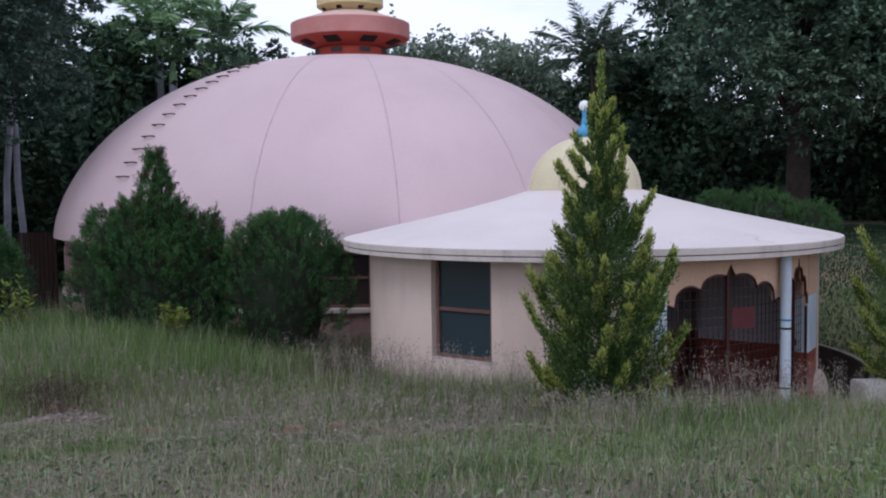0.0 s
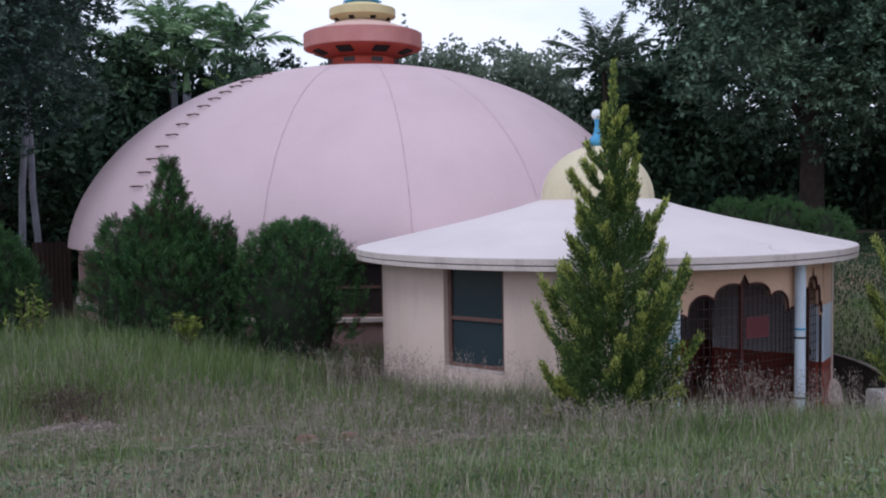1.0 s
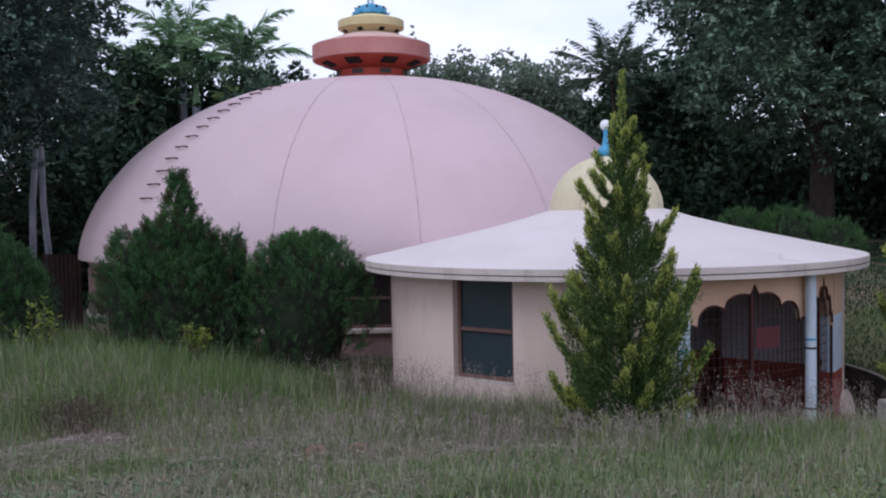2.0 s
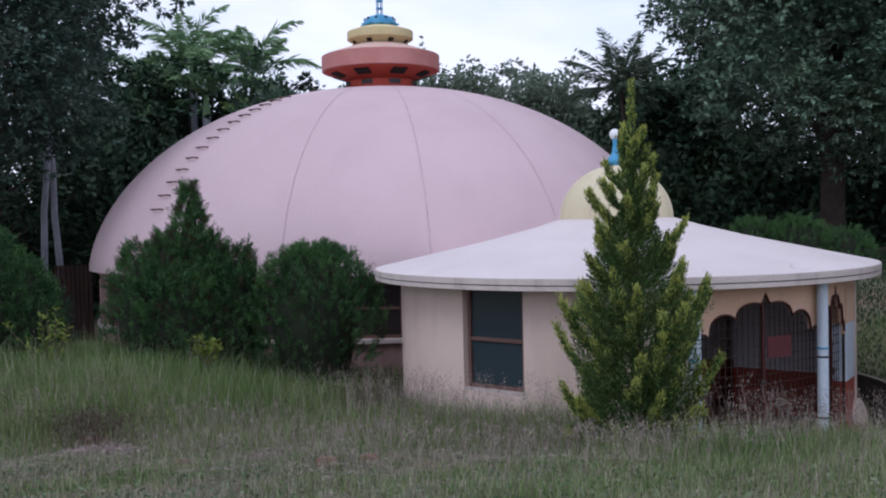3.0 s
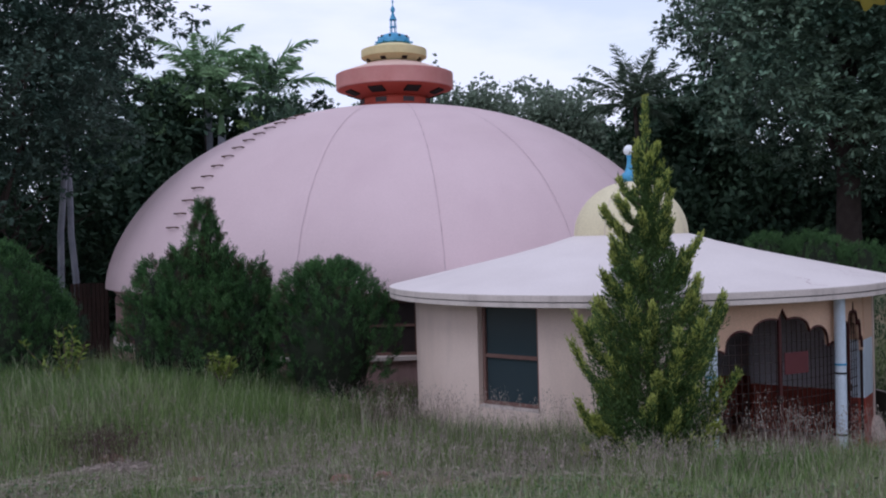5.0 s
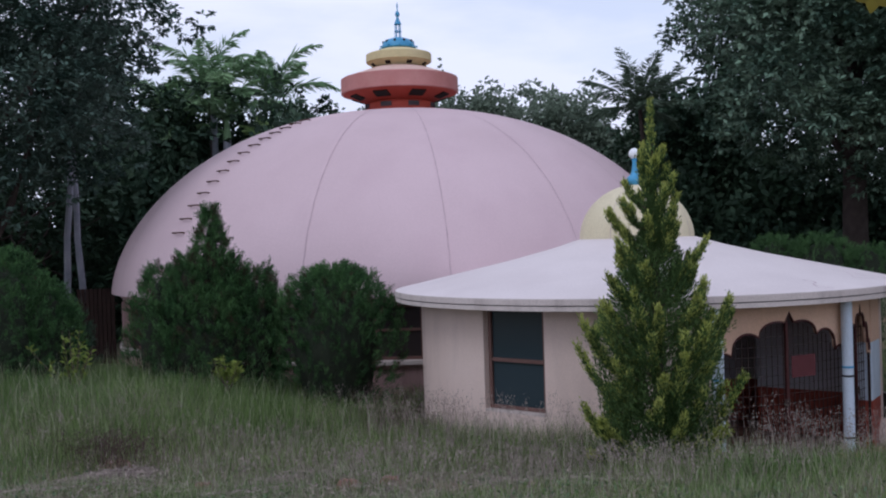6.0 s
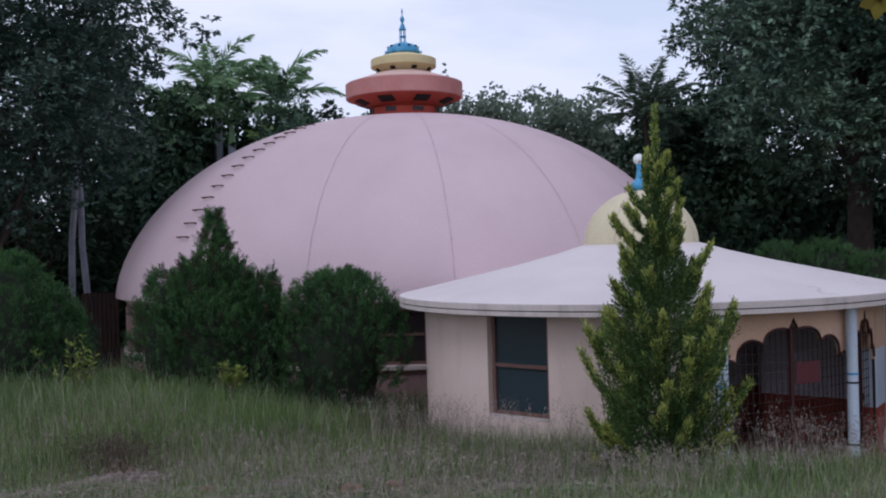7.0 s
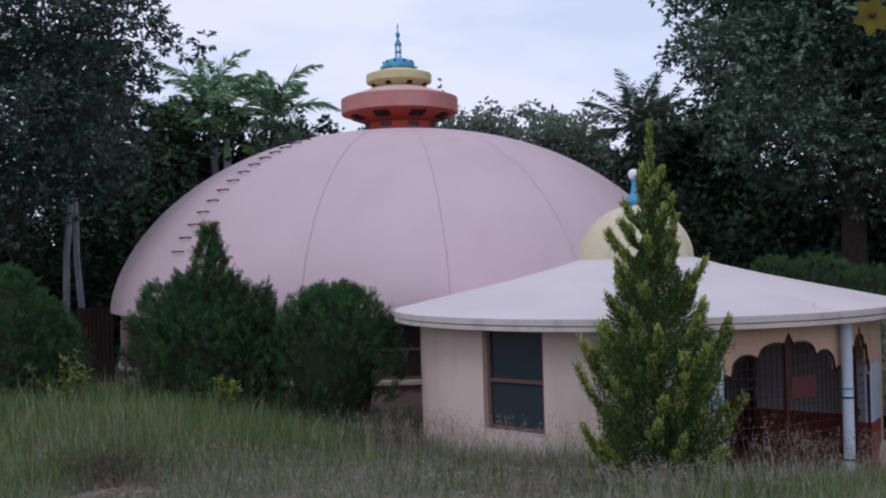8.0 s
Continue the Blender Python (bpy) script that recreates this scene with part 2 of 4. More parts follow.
def box(bm, x0, x1, y0, y1, z0, z1, m=None):
    m = m or Matrix.Identity(4)
    v = [bm.verts.new(m @ Vector((x, y, z))) for z in (z0, z1) for x, y in ((x0, y0), (x1, y0), (x1, y1), (x0, y1))]
    for f in ((0, 3, 2, 1), (4, 5, 6, 7), (0, 1, 5, 4), (1, 2, 6, 5), (2, 3, 7, 6), (3, 0, 4, 7)):
        bm.faces.new([v[i] for i in f])
    return bm


def boxed(x0, x1, y0, y1, z0, z1, m=None, bevel=0.0):
    bm = box(bmesh.new(), x0, x1, y0, y1, z0, z1, m)
    if bevel:
        bmesh.ops.bevel(bm, geom=bm.edges[:], offset=bevel, segments=2, affect="EDGES")
    return bm


def tube(bm, points, radii, sides=7):
    """A tapered round bar along a line of points."""
    pts = [Vector(p) for p in points]
    rings = []
    for i, p in enumerate(pts):
        d = (pts[min(i + 1, len(pts) - 1)] - pts[max(i - 1, 0)]).normalized()
        u = d.orthogonal().normalized() if i == 0 else (u - d * u.dot(d)).normalized()
        w = d.cross(u)
        r = radii[i] if isinstance(radii, (list, tuple)) else radii
        rings.append([bm.verts.new(p + r * (math.cos(2 * math.pi * s / sides) * u + math.sin(2 * math.pi * s / sides) * w)) for s in range(sides)])
    for a, b in zip(rings, rings[1:]):
        for s in range(sides):
            bm.faces.new((a[s], a[(s + 1) % sides], b[(s + 1) % sides], b[s]))
    bm.faces.new(rings[0][::-1])
    bm.faces.new(rings[-1])
    return bm


def turn(a):
    """About z: angle 0 faces -y and grows towards +x."""
    return Matrix.Rotation(radians(a), 4, "Z")


rng = np.random.default_rng(7)


def unit(n, r=None):
    v = (r or rng).normal(size=(n, 3))
    return v / np.linalg.norm(v, axis=1)[:, None]


def cards(centres, axis, length, width, fold=0.0, flat=0.0):
    """Pointed leaves, two triangles folded along the middle: at each centre, along its axis. Returns verts and triangles."""
    n = len(centres)
    axis = axis / np.maximum(np.linalg.norm(axis, axis=1), 1e-6)[:, None]
    side = np.cross(axis, unit(n) * (1 - flat) + np.array([0, 0, 1.0]) * flat)
    side /= np.maximum(np.linalg.norm(side, axis=1), 1e-6)[:, None]
    up = np.cross(side, axis)
    length, width = np.broadcast_to(length, n)[:, None], np.broadcast_to(width, n)[:, None]
    a = centres - axis * length * 0.5
    b = centres + axis * length * 0.5
    mid = centres - axis * length * 0.05
    c = mid + side * width * 0.5 + up * width * fold
    d = mid - side * width * 0.5 + up * width * fold
    verts = np.stack([a, c, b, d], axis=1).reshape(-1, 3)
    base = np.arange(n)[:, None] * 4
    return verts, np.concatenate([base + [0, 1, 2], base + [0, 2, 3]], axis=1).reshape(-1, 3)


def ground_z(x, y):
    """Height of the ground: a grassy bank under the camera that falls to the buildings, and a lawn that rises behind on one side."""
    x, y = np.asarray(x, dtype=float), np.asarray(y, dtype=float)
    z = np.interp(y, (-40, 2, 5, 8, 11, 14, 18, 22, 60), (2.3, 2.25, 1.95, 1.42, 0.88, 0.42, 0.08, 0.0, 0.0))
    z = z + 0.72 * np.clip((-x - 2.4) / 3.5, 0, 1) * np.clip((y - 12) / 4, 0, 1) * np.clip((24 - y) / 4, 0, 1)
    s = np.clip((y - 15.5) / 13, 0, 1) * np.clip((x - 7.2) / 2.0, 0, 1)
    z = z + 1.9 * s * s * (3 - 2 * s)
    z = z + 0.05 * np.sin(x * 1.7 + y * 0.6) * np.cos(y * 1.3 - x * 0.4) + 0.03 * np.sin(x * 4.1) * np.sin(y * 3.7)
    z = z - 0.38 * np.clip((x - 1.5) / 2.5, 0, 1) * np.clip((y - 11.5) / 3, 0, 1) * np.clip((22 - y) / 4, 0, 1) * np.clip((9.5 - x) / 2, 0, 1)
    pit = np.hypot(x - 2.84, y - 19.2)
    ang = np.degrees(np.arctan2(x - 2.84, -(y - 19.2)))
    inside = (pit < 5.22) & (ang > 62) & (ang < 150)
    return np.where(inside, -0.75, z)

# ---------------------------------------------------------------- ground
def make_ground():
    fine_x, fine_y = np.arange(-26, 26.01, 0.25), np.arange(1, 44.01, 0.25)
    xs = np.concatenate([[-2500, -600, -200, -90, -50, -35], fine_x, [35, 50, 90, 200, 600, 2500]])
    ys = np.concatenate([[-800, -150, -40, -10], fine_y, [50, 65, 90, 150, 400, 1200, 3500]])
    gx, gy = np.meshgrid(xs, ys)
    v = np.stack([gx, gy, ground_z(gx, gy)], axis=-1).reshape(-1, 3)
    w = len(xs)
    i, j = np.meshgrid(np.arange(w - 1), np.arange(len(ys) - 1))
    q = (j * w + i).ravel()
    faces = np.stack([q, q + 1, q + 1 + w, q + w], axis=1)
    ob = raw("ground", v, faces, [M_SOIL], None, "rough grassy earth bank with bare reddish patches", kind="structure")
    for p in ob.data.polygons:
        p.use_smooth = True
    return tagged(ob, category="ground")


make_ground()

# ---------------------------------------------------------------- the large domed hall
HALL = (-2.82, 31.0, 0.0)
DOME_R, RIM_Z, DOME_H = 8.90, 2.45, 5.34


def dome_point(s, grow=0.0):
    """Radius and height of the dome's skin at share s from rim to top."""
    a = s * math.pi / 2
    return ((DOME_R + grow) * max(math.cos(a), 0.0) ** (2 / 2.265), RIM_Z + (DOME_H + grow) * math.sin(a) ** (2 / 1.66))


def domed_hall():
    hall = thing("domed_hall", HALL, "large round hall with a pale pink painted concrete dome", "building")
    outer = [dome_point(i / 40) for i in range(41)]
    inner = [dome_point(i / 40, -0.16) for i in range(40, -1, -1)]
    inner[-1] = (DOME_R - 0.16, RIM_Z)
    dome = part("dome", revolve(outer + inner, 144), M_DOME, hall, "faded pale pink concrete shell with thin dark seams", True)
    for k in range(15):
        a = -10.5 + 22.5 * k
        bm = bmesh.new()
        rows = []
        wob = random.Random(k)
        for i in range(0, 49):
            s = 0.0 + 0.93 * i / 48
            r, z = dome_point(s, 0.006)
            w = (0.004 + 0.006 * wob.random()) / max(r, 0.5)
            o = (wob.random() - 0.5) * 0.02 / max(r, 0.5)
            rows.append([bm.verts.new((r * math.sin(radians(a) + o + e), -r * math.cos(radians(a) + o + e), z)) for e in (-w, w)])
        for p, q in zip(rows, rows[1:]):
            bm.faces.new((p[0], p[1], q[1], q[0]))
        part("seam", bm, M_SEAM, dome, "thin dark construction joint")
    # iron climbing rungs up one side
    for i in range(14):
        s = 0.245 + i * (0.047 - 0.0007 * i)
        r, z = dome_point(s)
        m = turn(-38) @ Matrix.Translation((0, -r, z))
        out = Vector((0, -1, 0.1)).normalized()
        h = 0.11
        pts = [m @ Vector((-0.19, 0, 0)), m @ (Vector((-0.19, 0, 0)) + out * h), m @ (Vector((0.19, 0, 0)) + out * h), m @ Vector((0.19, 0, 0))]
        part("rung", tube(bmesh.new(), pts, 0.02, 6), M_RUST, hall, "rusty iron step bar")
    # drum: plinth, ledge, pilasters, windows, ring beam
    part("plinth", revolve([(8.62, -0.3), (8.62, 0.86), (8.2, 0.86), (8.2, -0.3)], 96), M_PLINTH, hall, "dull pink stained base wall", True)
    part("ledge", revolve([(8.72, 0.862), (8.72, 0.95), (8.2, 0.95), (8.2, 0.862)], 96), M_FASCIA, hall, "pale projecting sill course", True)
    part("ring_beam", revolve([(8.60, 2.24), (8.60, 2.34), (8.66, 2.34), (8.66, 2.445), (8.3, 2.445), (8.3, 2.24)], 96), M_PLINTH, hall, "", True)
    part("inner_wall", revolve([(7.9, -0.3), (7.9, 2.44), (7.75, 2.44), (7.75, -0.3)], 64), M_MAROON, hall, "dark inner wall")
    for k in range(20):
        a = -9 + 18 * k
        part("pilaster", boxed(-0.14, 0.14, -8.66, -8.25, 0.952, 2.238, turn(a), 0.015), M_PLINTH, hall)
        win = part("window", boxed(-1.14, 1.14, -8.34, -8.32, 0.96, 2.235, turn(a + 9)), M_OLDGLASS, hall, "dark window in a brown frame")
        for x0, x1, z0, z1 in ((-1.18, -1.08, 0.952, 2.238), (1.08, 1.18, 0.952, 2.238), (-0.04, 0.04, 1.02, 2.17), (-1.08, 1.08, 0.952, 1.02), (-1.08, 1.08, 2.17, 2.238), (-1.08, -0.04, 1.62, 1.68), (0.04, 1.08, 1.62, 1.68)):
            part("frame_bar", boxed(x0, x1, -8.39, -8.30, z0, z1, turn(a + 9)), M_WOOD, win)
    # stepped lantern on top
    part("neck", revolve([(0, 7.55), (1.12, 7.55), (1.12, 8.03), (1.02, 8.10), (1.72, 8.36), (1.80, 8.36), (1.80, 8.37), (0, 8.37)], 64, closed=False), M_DISCLOW, hall, "deep red flared neck with dark vents", True)
    part("lower_disc", revolve([(0, 8.371), (1.84, 8.371), (1.86, 8.39), (1.86, 8.84), (1.82, 8.86), (1.0, 9.14), (0, 9.14)], 72, closed=False), M_DISC, hall, "faded terracotta ring with a bevelled top", True)
    part("disc_top", revolve([(1.80, 8.872), (0.86, 9.19), (0.80, 9.19), (1.6, 8.90)], 72), M_SALMON, hall, "", True)
    # Solid black plates stand for the unlit insides of the vent openings.
    for k in range(8):
        a = 27.5 + 45 * k
        m = turn(a)
        tilt = m @ Matrix.Translation((0, -1.42, 8.243)) @ Matrix.Rotation(math.atan2(-0.26, 0.70), 4, "X")
        part("vent", boxed(-0.23, 0.23, -0.17, 0.17, -0.03, 0.02, tilt), M_DARK, hall, "dark plate for the unlit inside of a square vent")
        part("vent", boxed(-0.18, 0.18, -1.127, -1.05, 7.88, 8.03, m), M_VENT, hall, "grey square vent")
    part("upper_neck", revolve([(0, 9.19), (0.76, 9.19), (0.80, 9.24), (0.98, 9.37), (0, 9.37)], 64, closed=False), M_YELLOW, hall, "", True)
    part("upper_disc", revolve([(0, 9.371), (1.02, 9.371), (1.04, 9.39), (1.04, 9.62), (1.01, 9.64), (0.5, 9.80), (0, 9.80)], 64, closed=False), M_YELLOW, hall, "pale yellow ring", True)
    for k in range(8):
        m = turn(27.5 + 45 * k) @ Matrix.Translation((0, -0.86, 9.287)) @ Matrix.Rotation(math.atan2(-0.13, 0.18), 4, "X")
        part("vent", boxed(-0.08, 0.08, -0.06, 0.06, -0.03, 0.015, m), M_DARK, hall)
    part("blue_crown", revolve([(0, 9.78), (0.46, 9.78), (0.54, 9.83), (0.53, 9.90), (0.49, 10.01), (0.37, 10.10), (0.16, 10.17), (0, 10.18)], 48, closed=False), M_BLUE, hall, "sky blue knob with small fins", True)
    for k in range(10):
        m = turn(36 * k + 10)
        part("fin", boxed(-0.025, 0.025, -0.62, -0.44, 9.83, 9.875, m), M_BLUE, hall)
        part("knob_vent", boxed(-0.03, 0.03, -0.505, -0.40, 9.99, 10.06, turn(36 * k + 28)), M_DARK, hall)
    cage = bmesh.new()
    for k in range(6):
        a = k * math.pi / 3
        tube(cage, [(0.095 * math.cos(a), 0.095 * math.sin(a), 10.14), (0.085 * math.cos(a), 0.085 * math.sin(a), 10.62)], 0.013, 5)
    part("lantern_cage", cage, M_BLUE, hall)
    part("lantern_rail", revolve([(0.11, 10.36), (0.11, 10.39), (0.08, 10.39), (0.08, 10.36)], 24), M_BLUE, hall)
    part("spire", revolve([(0, 10.60), (0.12, 10.60), (0.045, 10.78), (0.03, 10.82), (0.075, 10.90), (0.06, 10.98), (0.018, 11.04), (0.015, 11.12), (0.028, 11.16), (0.006, 11.3), (0, 11.3)], 20, closed=False), M_BLUE, hall, "slim blue-grey spire", True)


domed_hall()

# ---------------------------------------------------------------- round entrance pavilion
PAV = (2.80, 19.2, 0.0)
WALL_R = 4.24
WIN_A, WIN_HALF = -37.0, 8.2
POSTS = ((0.475, -4.45), (2.70, -3.40))
BAY_R = 4.30
BAYS = ((6.2, 40.9), (41.2, 53.4))


def arch_height(u):
    """Top of a cusped arch opening at u from -1 to 1 across it: three lobes a side and a pointed tip."""
    u = abs(u)
    top = 1.60
    for c, w, z, rise in ((0.87, 0.135, 1.60, 0.24), (0.575, 0.215, 1.84, 0.29), (0.18, 0.25, 2.08, 0.21)):
        d = (u - c) / w
        if abs(d) < 1:
            top = max(top, z + rise * math.sqrt(1 - d * d))
    return max(top, 2.43 - u * 2.4) if u < 0.10 else top


def arch_panel(parent, w, material, trim):
    """A plaster panel of width w along x with a cusped opening, its face at y = 0, 0.06 thick, and a dark band round the opening."""
    half = w / 2 - 0.03
    n = 96
    us = [-1 + 2 * i / n for i in range(n + 1)]
    bm, tr = bmesh.new(), bmesh.new()
    for u0, u1 in zip(us, us[1:]):
        a, b = arch_height(u0), arch_height(u1)
        for target, lift, depth0, depth1, high in ((bm, 0.03, 0.0, 0.06, None), (tr, 0.0, -0.012, 0.03, 0.03)):
            x0, x1 = u0 * half, u1 * half
            za, zb = a + lift, b + lift
            ta, tb = (2.575, 2.575) if high is None else (a + high, b + high)
            v = [target.verts.new(p) for p in ((x0, depth0, za), (x1, depth0, zb), (x1, depth0, tb), (x0, depth0, ta), (x0, depth1, za), (x1, depth1, zb), (x1, depth1, tb), (x0, depth1, ta))]
            for f in ((0, 1, 2, 3), (7, 6, 5, 4), (0, 4, 5, 1), (3, 2, 6, 7)):
                target.faces.new([v[i] for i in f])
    for s in (-1, 1):
        x0, x1 = sorted((s * half, s * w / 2))
        box(bm, x0, x1, 0, 0.06, 1.6, 2.575)
        part("jamb", boxed(min(s * half, s * (half - 0.02)), max(s * half, s * (half - 0.02)), 0.0, 0.04, 0.0, 1.62), M_IRON, parent, "dark iron jamb of the grille")
    for m in (bm, tr):
        bmesh.ops.remove_doubles(m, verts=m.verts, dist=1e-4)
    p = part("arch_panel", bm, material, parent, "peach plaster panel with a cusped arch")
    part("arch_trim", tr, trim, p, "maroon painted edge of the arch")
    return p, half


def grille(parent, half):
    bm = bmesh.new()
    x = -half + 0.06
    while x < half - 0.03:
        z = arch_height(x / half) - 0.03
        tube(bm, [(x, 0.09, 0.04), (x, 0.09, z)], 0.0075, 4)
        x += 0.105
    z = 0.12
    while z < 2.2:
        ext = max([u for u in (i / 60 for i in range(61)) if arch_height(u) > z + 0.02] or [0])
        tube(bm, [(ext * half * k / 5, 0.09, z) for k in range(-5, 6)], 0.0065, 4)
        z += 0.15
    part("grille", bm, M_IRON, parent, "dark iron bar grille")
    part("stile", boxed(-0.022, 0.022, 0.06, 0.11, 0.03, 2.36), M_MAROON, parent, "dark meeting stile")
    part("lock_box", boxed(-0.07, 0.035, 0.045, 0.06, 0.98, 1.10, None, 0.004), M_IRON, parent)


def curve_bay(holder, middle):
    """Bends the flat parts of a bay round the pavilion's axis, its middle at that angle."""
    for ob in holder.children_recursive:
        for v in ob.data.vertices:
            a, r = middle + v.co.x / BAY_R, BAY_R - v.co.y
            v.co = (r * math.sin(a), -r * math.cos(a), v.co.z)


def pavilion():
    pav = thing("entrance_pavilion", PAV, "round peach entrance pavilion with a white conical roof", "building")
    # roof
    prof = [(0.0, 3.72), (0.9, 3.70), (1.25, 3.60), (1.6, 3.49), (2.4, 3.285), (3.4, 3.065), (4.3, 2.87), (4.69, 2.787), (4.73, 2.775), (4.73, 2.70), (4.6, 2.699), (0, 2.699)]
    roof = part("roof", revolve(prof, 128, closed=False), M_ROOF, pav, "white-washed low conical roof", True)
    part("fascia", revolve([(4.742, 2.765), (4.742, 2.672), (4.72, 2.668), (4.72, 2.655), (4.736, 2.651), (4.736, 2.582), (4.72, 2.578), (3.9, 2.578), (3.9, 2.695), (4.70, 2.695), (4.70, 2.765)], 128), M_FASCIA, roof, "cream double fascia with a dark groove", True)
    part("fascia_groove", revolve([(4.7225, 2.669), (4.7225, 2.654), (4.705, 2.654), (4.705, 2.669)], 128), M_BAND, roof)
    outline = [p for p in prof[:8]]
    for a, r0, r1, bend in ((52.0, 3.7, 4.45, 3.0), (58.0, 4.0, 4.6, -2.5), (30.0, 4.1, 4.65, 1.5)):
        bm, rows, wob = bmesh.new(), [], random.Random(int(a))
        for i in range(15):
            r = r0 + (r1 - r0) * i / 14
            z = float(np.interp(r, [q[0] for q in outline], [q[1] for q in outline])) + 0.004
            c = radians(a + bend * math.sin(i * 0.5) + wob.uniform(-0.35, 0.35))
            w = (0.006 + 0.008 * wob.random()) / r
            rows.append([bm.verts.new((r * math.sin(c + e), -r * math.cos(c + e), z)) for e in (-w, w)])
        for p, q in zip(rows, rows[1:]):
            bm.faces.new((p[0], p[1], q[1], q[0]))
        part("crack", bm, M_SEAM, roof, "fine dark crack in the roof skin")
    part("ceiling", revolve([(0, 2.60), (3.9, 2.60), (3.9, 2.66), (0, 2.66)], 96, closed=False), M_GREY, pav)
    # small dome and its finial
    sm = [(1.10 * math.cos(a), 3.62 + 1.06 * math.sin(a)) for a in np.linspace(0, math.pi / 2, 22)]
    small = part("small_dome", revolve([(1.10, 3.5)] + sm, 72, closed=False), M_CREAM, pav, "pale yellow little dome", True)
    for k in range(8):
        bm = bmesh.new()
        rows = []
        for i in range(22):
            a = radians(-34 + 45 * k)
            r, z = 1.104 * math.cos(i / 23 * math.pi / 2), 3.62 + 1.064 * math.sin(i / 23 * math.pi / 2)
            w = 0.004 / max(r, 0.1)
            rows.append([bm.verts.new((r * math.sin(a + e), -r * math.cos(a + e), z)) for e in (-w, w)])
        for p, q in zip(rows, rows[1:]):
            bm.faces.new((p[0], p[1], q[1], q[0]))
        part("seam", bm, M_SEAM, small)
    fin = part("finial", revolve([(0, 4.66), (0.10, 4.66), (0.145, 4.70), (0.165, 4.76), (0.15, 4.82), (0.09, 4.87), (0.06, 4.93), (0.045, 5.02), (0.04, 5.10), (0.05, 5.19), (0, 5.2)], 40, closed=False), M_BLUE, pav, "sky blue bulb finial", True)
    part("ball", revolve([(0.0001 + 0.105 * math.cos(a), 5.285 + 0.105 * math.sin(a)) for a in np.linspace(-math.pi / 2, math.pi / 2, 17)], 32, closed=False), M_WHITE, fin, "white ball", True)
    # curved wall with a window opening
    for a0, a1 in ((-205, WIN_A - WIN_HALF), (WIN_A + WIN_HALF, 6.2)):
        part("wall", revolve([(WALL_R, -0.6), (WALL_R, 2.577), (WALL_R - 0.22, 2.577), (WALL_R - 0.22, -0.6)], max(8, int((a1 - a0) / 2)), a0, a1), M_WALL, pav, "smooth curved peach plaster wall", True)
    part("wall", revolve([(WALL_R, -0.6), (WALL_R, 0.86), (WALL_R - 0.22, 0.86), (WALL_R - 0.22, -0.6)], 10, WIN_A - WIN_HALF, WIN_A + WIN_HALF), M_WALL, pav, "", True)
    part("wall", revolve([(WALL_R + 0.08, -0.6), (WALL_R + 0.08, 2.577), (WALL_R - 0.2, 2.577), (WALL_R - 0.2, -0.6)], 40, 62.9, 155), M_WALL, pav, "", True)
    m = turn(WIN_A)
    hw = (WALL_R - 0.2) * math.sin(radians(WIN_HALF))
    y = -WALL_R * math.cos(radians(WIN_HALF)) + 0.12
    win = part("window", boxed(-hw, hw, y + 0.02, y + 0.028, 0.92, 2.55, m), M_GLASS, pav, "tall dark window with a brown timber frame")
    for x0, x1, z0, z1 in ((-hw, -hw + 0.06, 0.90, 2.575), (hw - 0.06, hw, 0.90, 2.575), (-hw + 0.06, hw - 0.06, 0.90, 0.96), (-hw + 0.06, hw - 0.06, 1.68, 1.74), (-hw + 0.06, hw - 0.06, 2.515, 2.575)):
        part("frame_bar", boxed(x0, x1, y - 0.03, y + 0.05, z0, z1, m, 0.006), M_WOOD, win)
    part("window_sill", boxed(-hw - 0.02, hw + 0.02, y - 0.14, y + 0.06, 0.862, 0.898, m, 0.006), M_FASCIA, win)
    # porch floor, posts, arches, grilles
    part("porch_floor", revolve([(0, -0.02), (4.5, -0.02), (4.5, -0.6), (0, -0.6)], 64, closed=False), M_FLOOR, pav)
    for px, py in POSTS:
        m = Matrix.Translation((px * 1.02, py * 1.02, 0)) @ turn(35)
        post = part("post", tube(bmesh.new(), [m @ Vector((0, 0, 0.14)), m @ Vector((0, 0, 2.577))], 0.088, 20), M_POST, pav, "pale blue-white round post", True)
        base = boxed(-0.13, 0.13, -0.13, 0.13, -0.25, 0.14, m, 0.02)
        part("post_base", base, M_ORANGE, post, "orange painted block base")
        for z in (0.38, 1.36, 1.50):
            part("strap", tube(bmesh.new(), [m @ Vector((0, 0, z)), m @ Vector((0, 0, z + 0.03))], 0.095, 20), M_BAND if z != 1.50 else M_BLUE, post, "band tied round the post")
    for a0, a1 in BAYS:
        w = radians(a1 - a0) * BAY_R
        holder = new("arched_bay")
        holder.parent = pav
        panel, half = arch_panel(holder, w, M_PEACH, M_MAROON)
        grille(holder, half)
        if a0 == BAYS[0][0]:
            part("notice_plate", boxed(0.06, 0.56, 0.035, 0.05, 1.42, 1.76, None, 0.003), M_PLAQUE, holder, "plain brown-red plate on the grille")
        curve_bay(holder, radians(a0 + a1) / 2)
    m = turn(58.0)
    part("end_pier", boxed(-0.33, 0.33, -4.30, -4.04, -0.6, 0.80, m, 0.01), M_RED, pav, "red painted lower pier")
    part("end_pier", boxed(-0.33, 0.33, -4.30, -4.04, 0.80, 1.78, m, 0.01), M_POST, pav, "white painted middle of the pier")
    part("end_pier", boxed(-0.33, 0.33, -4.30, -4.04, 1.78, 2.577, m, 0.01), M_PEACH, pav)
    # inner partition: grey above a red dado
    d = Vector((1.95, -1.30, 0))
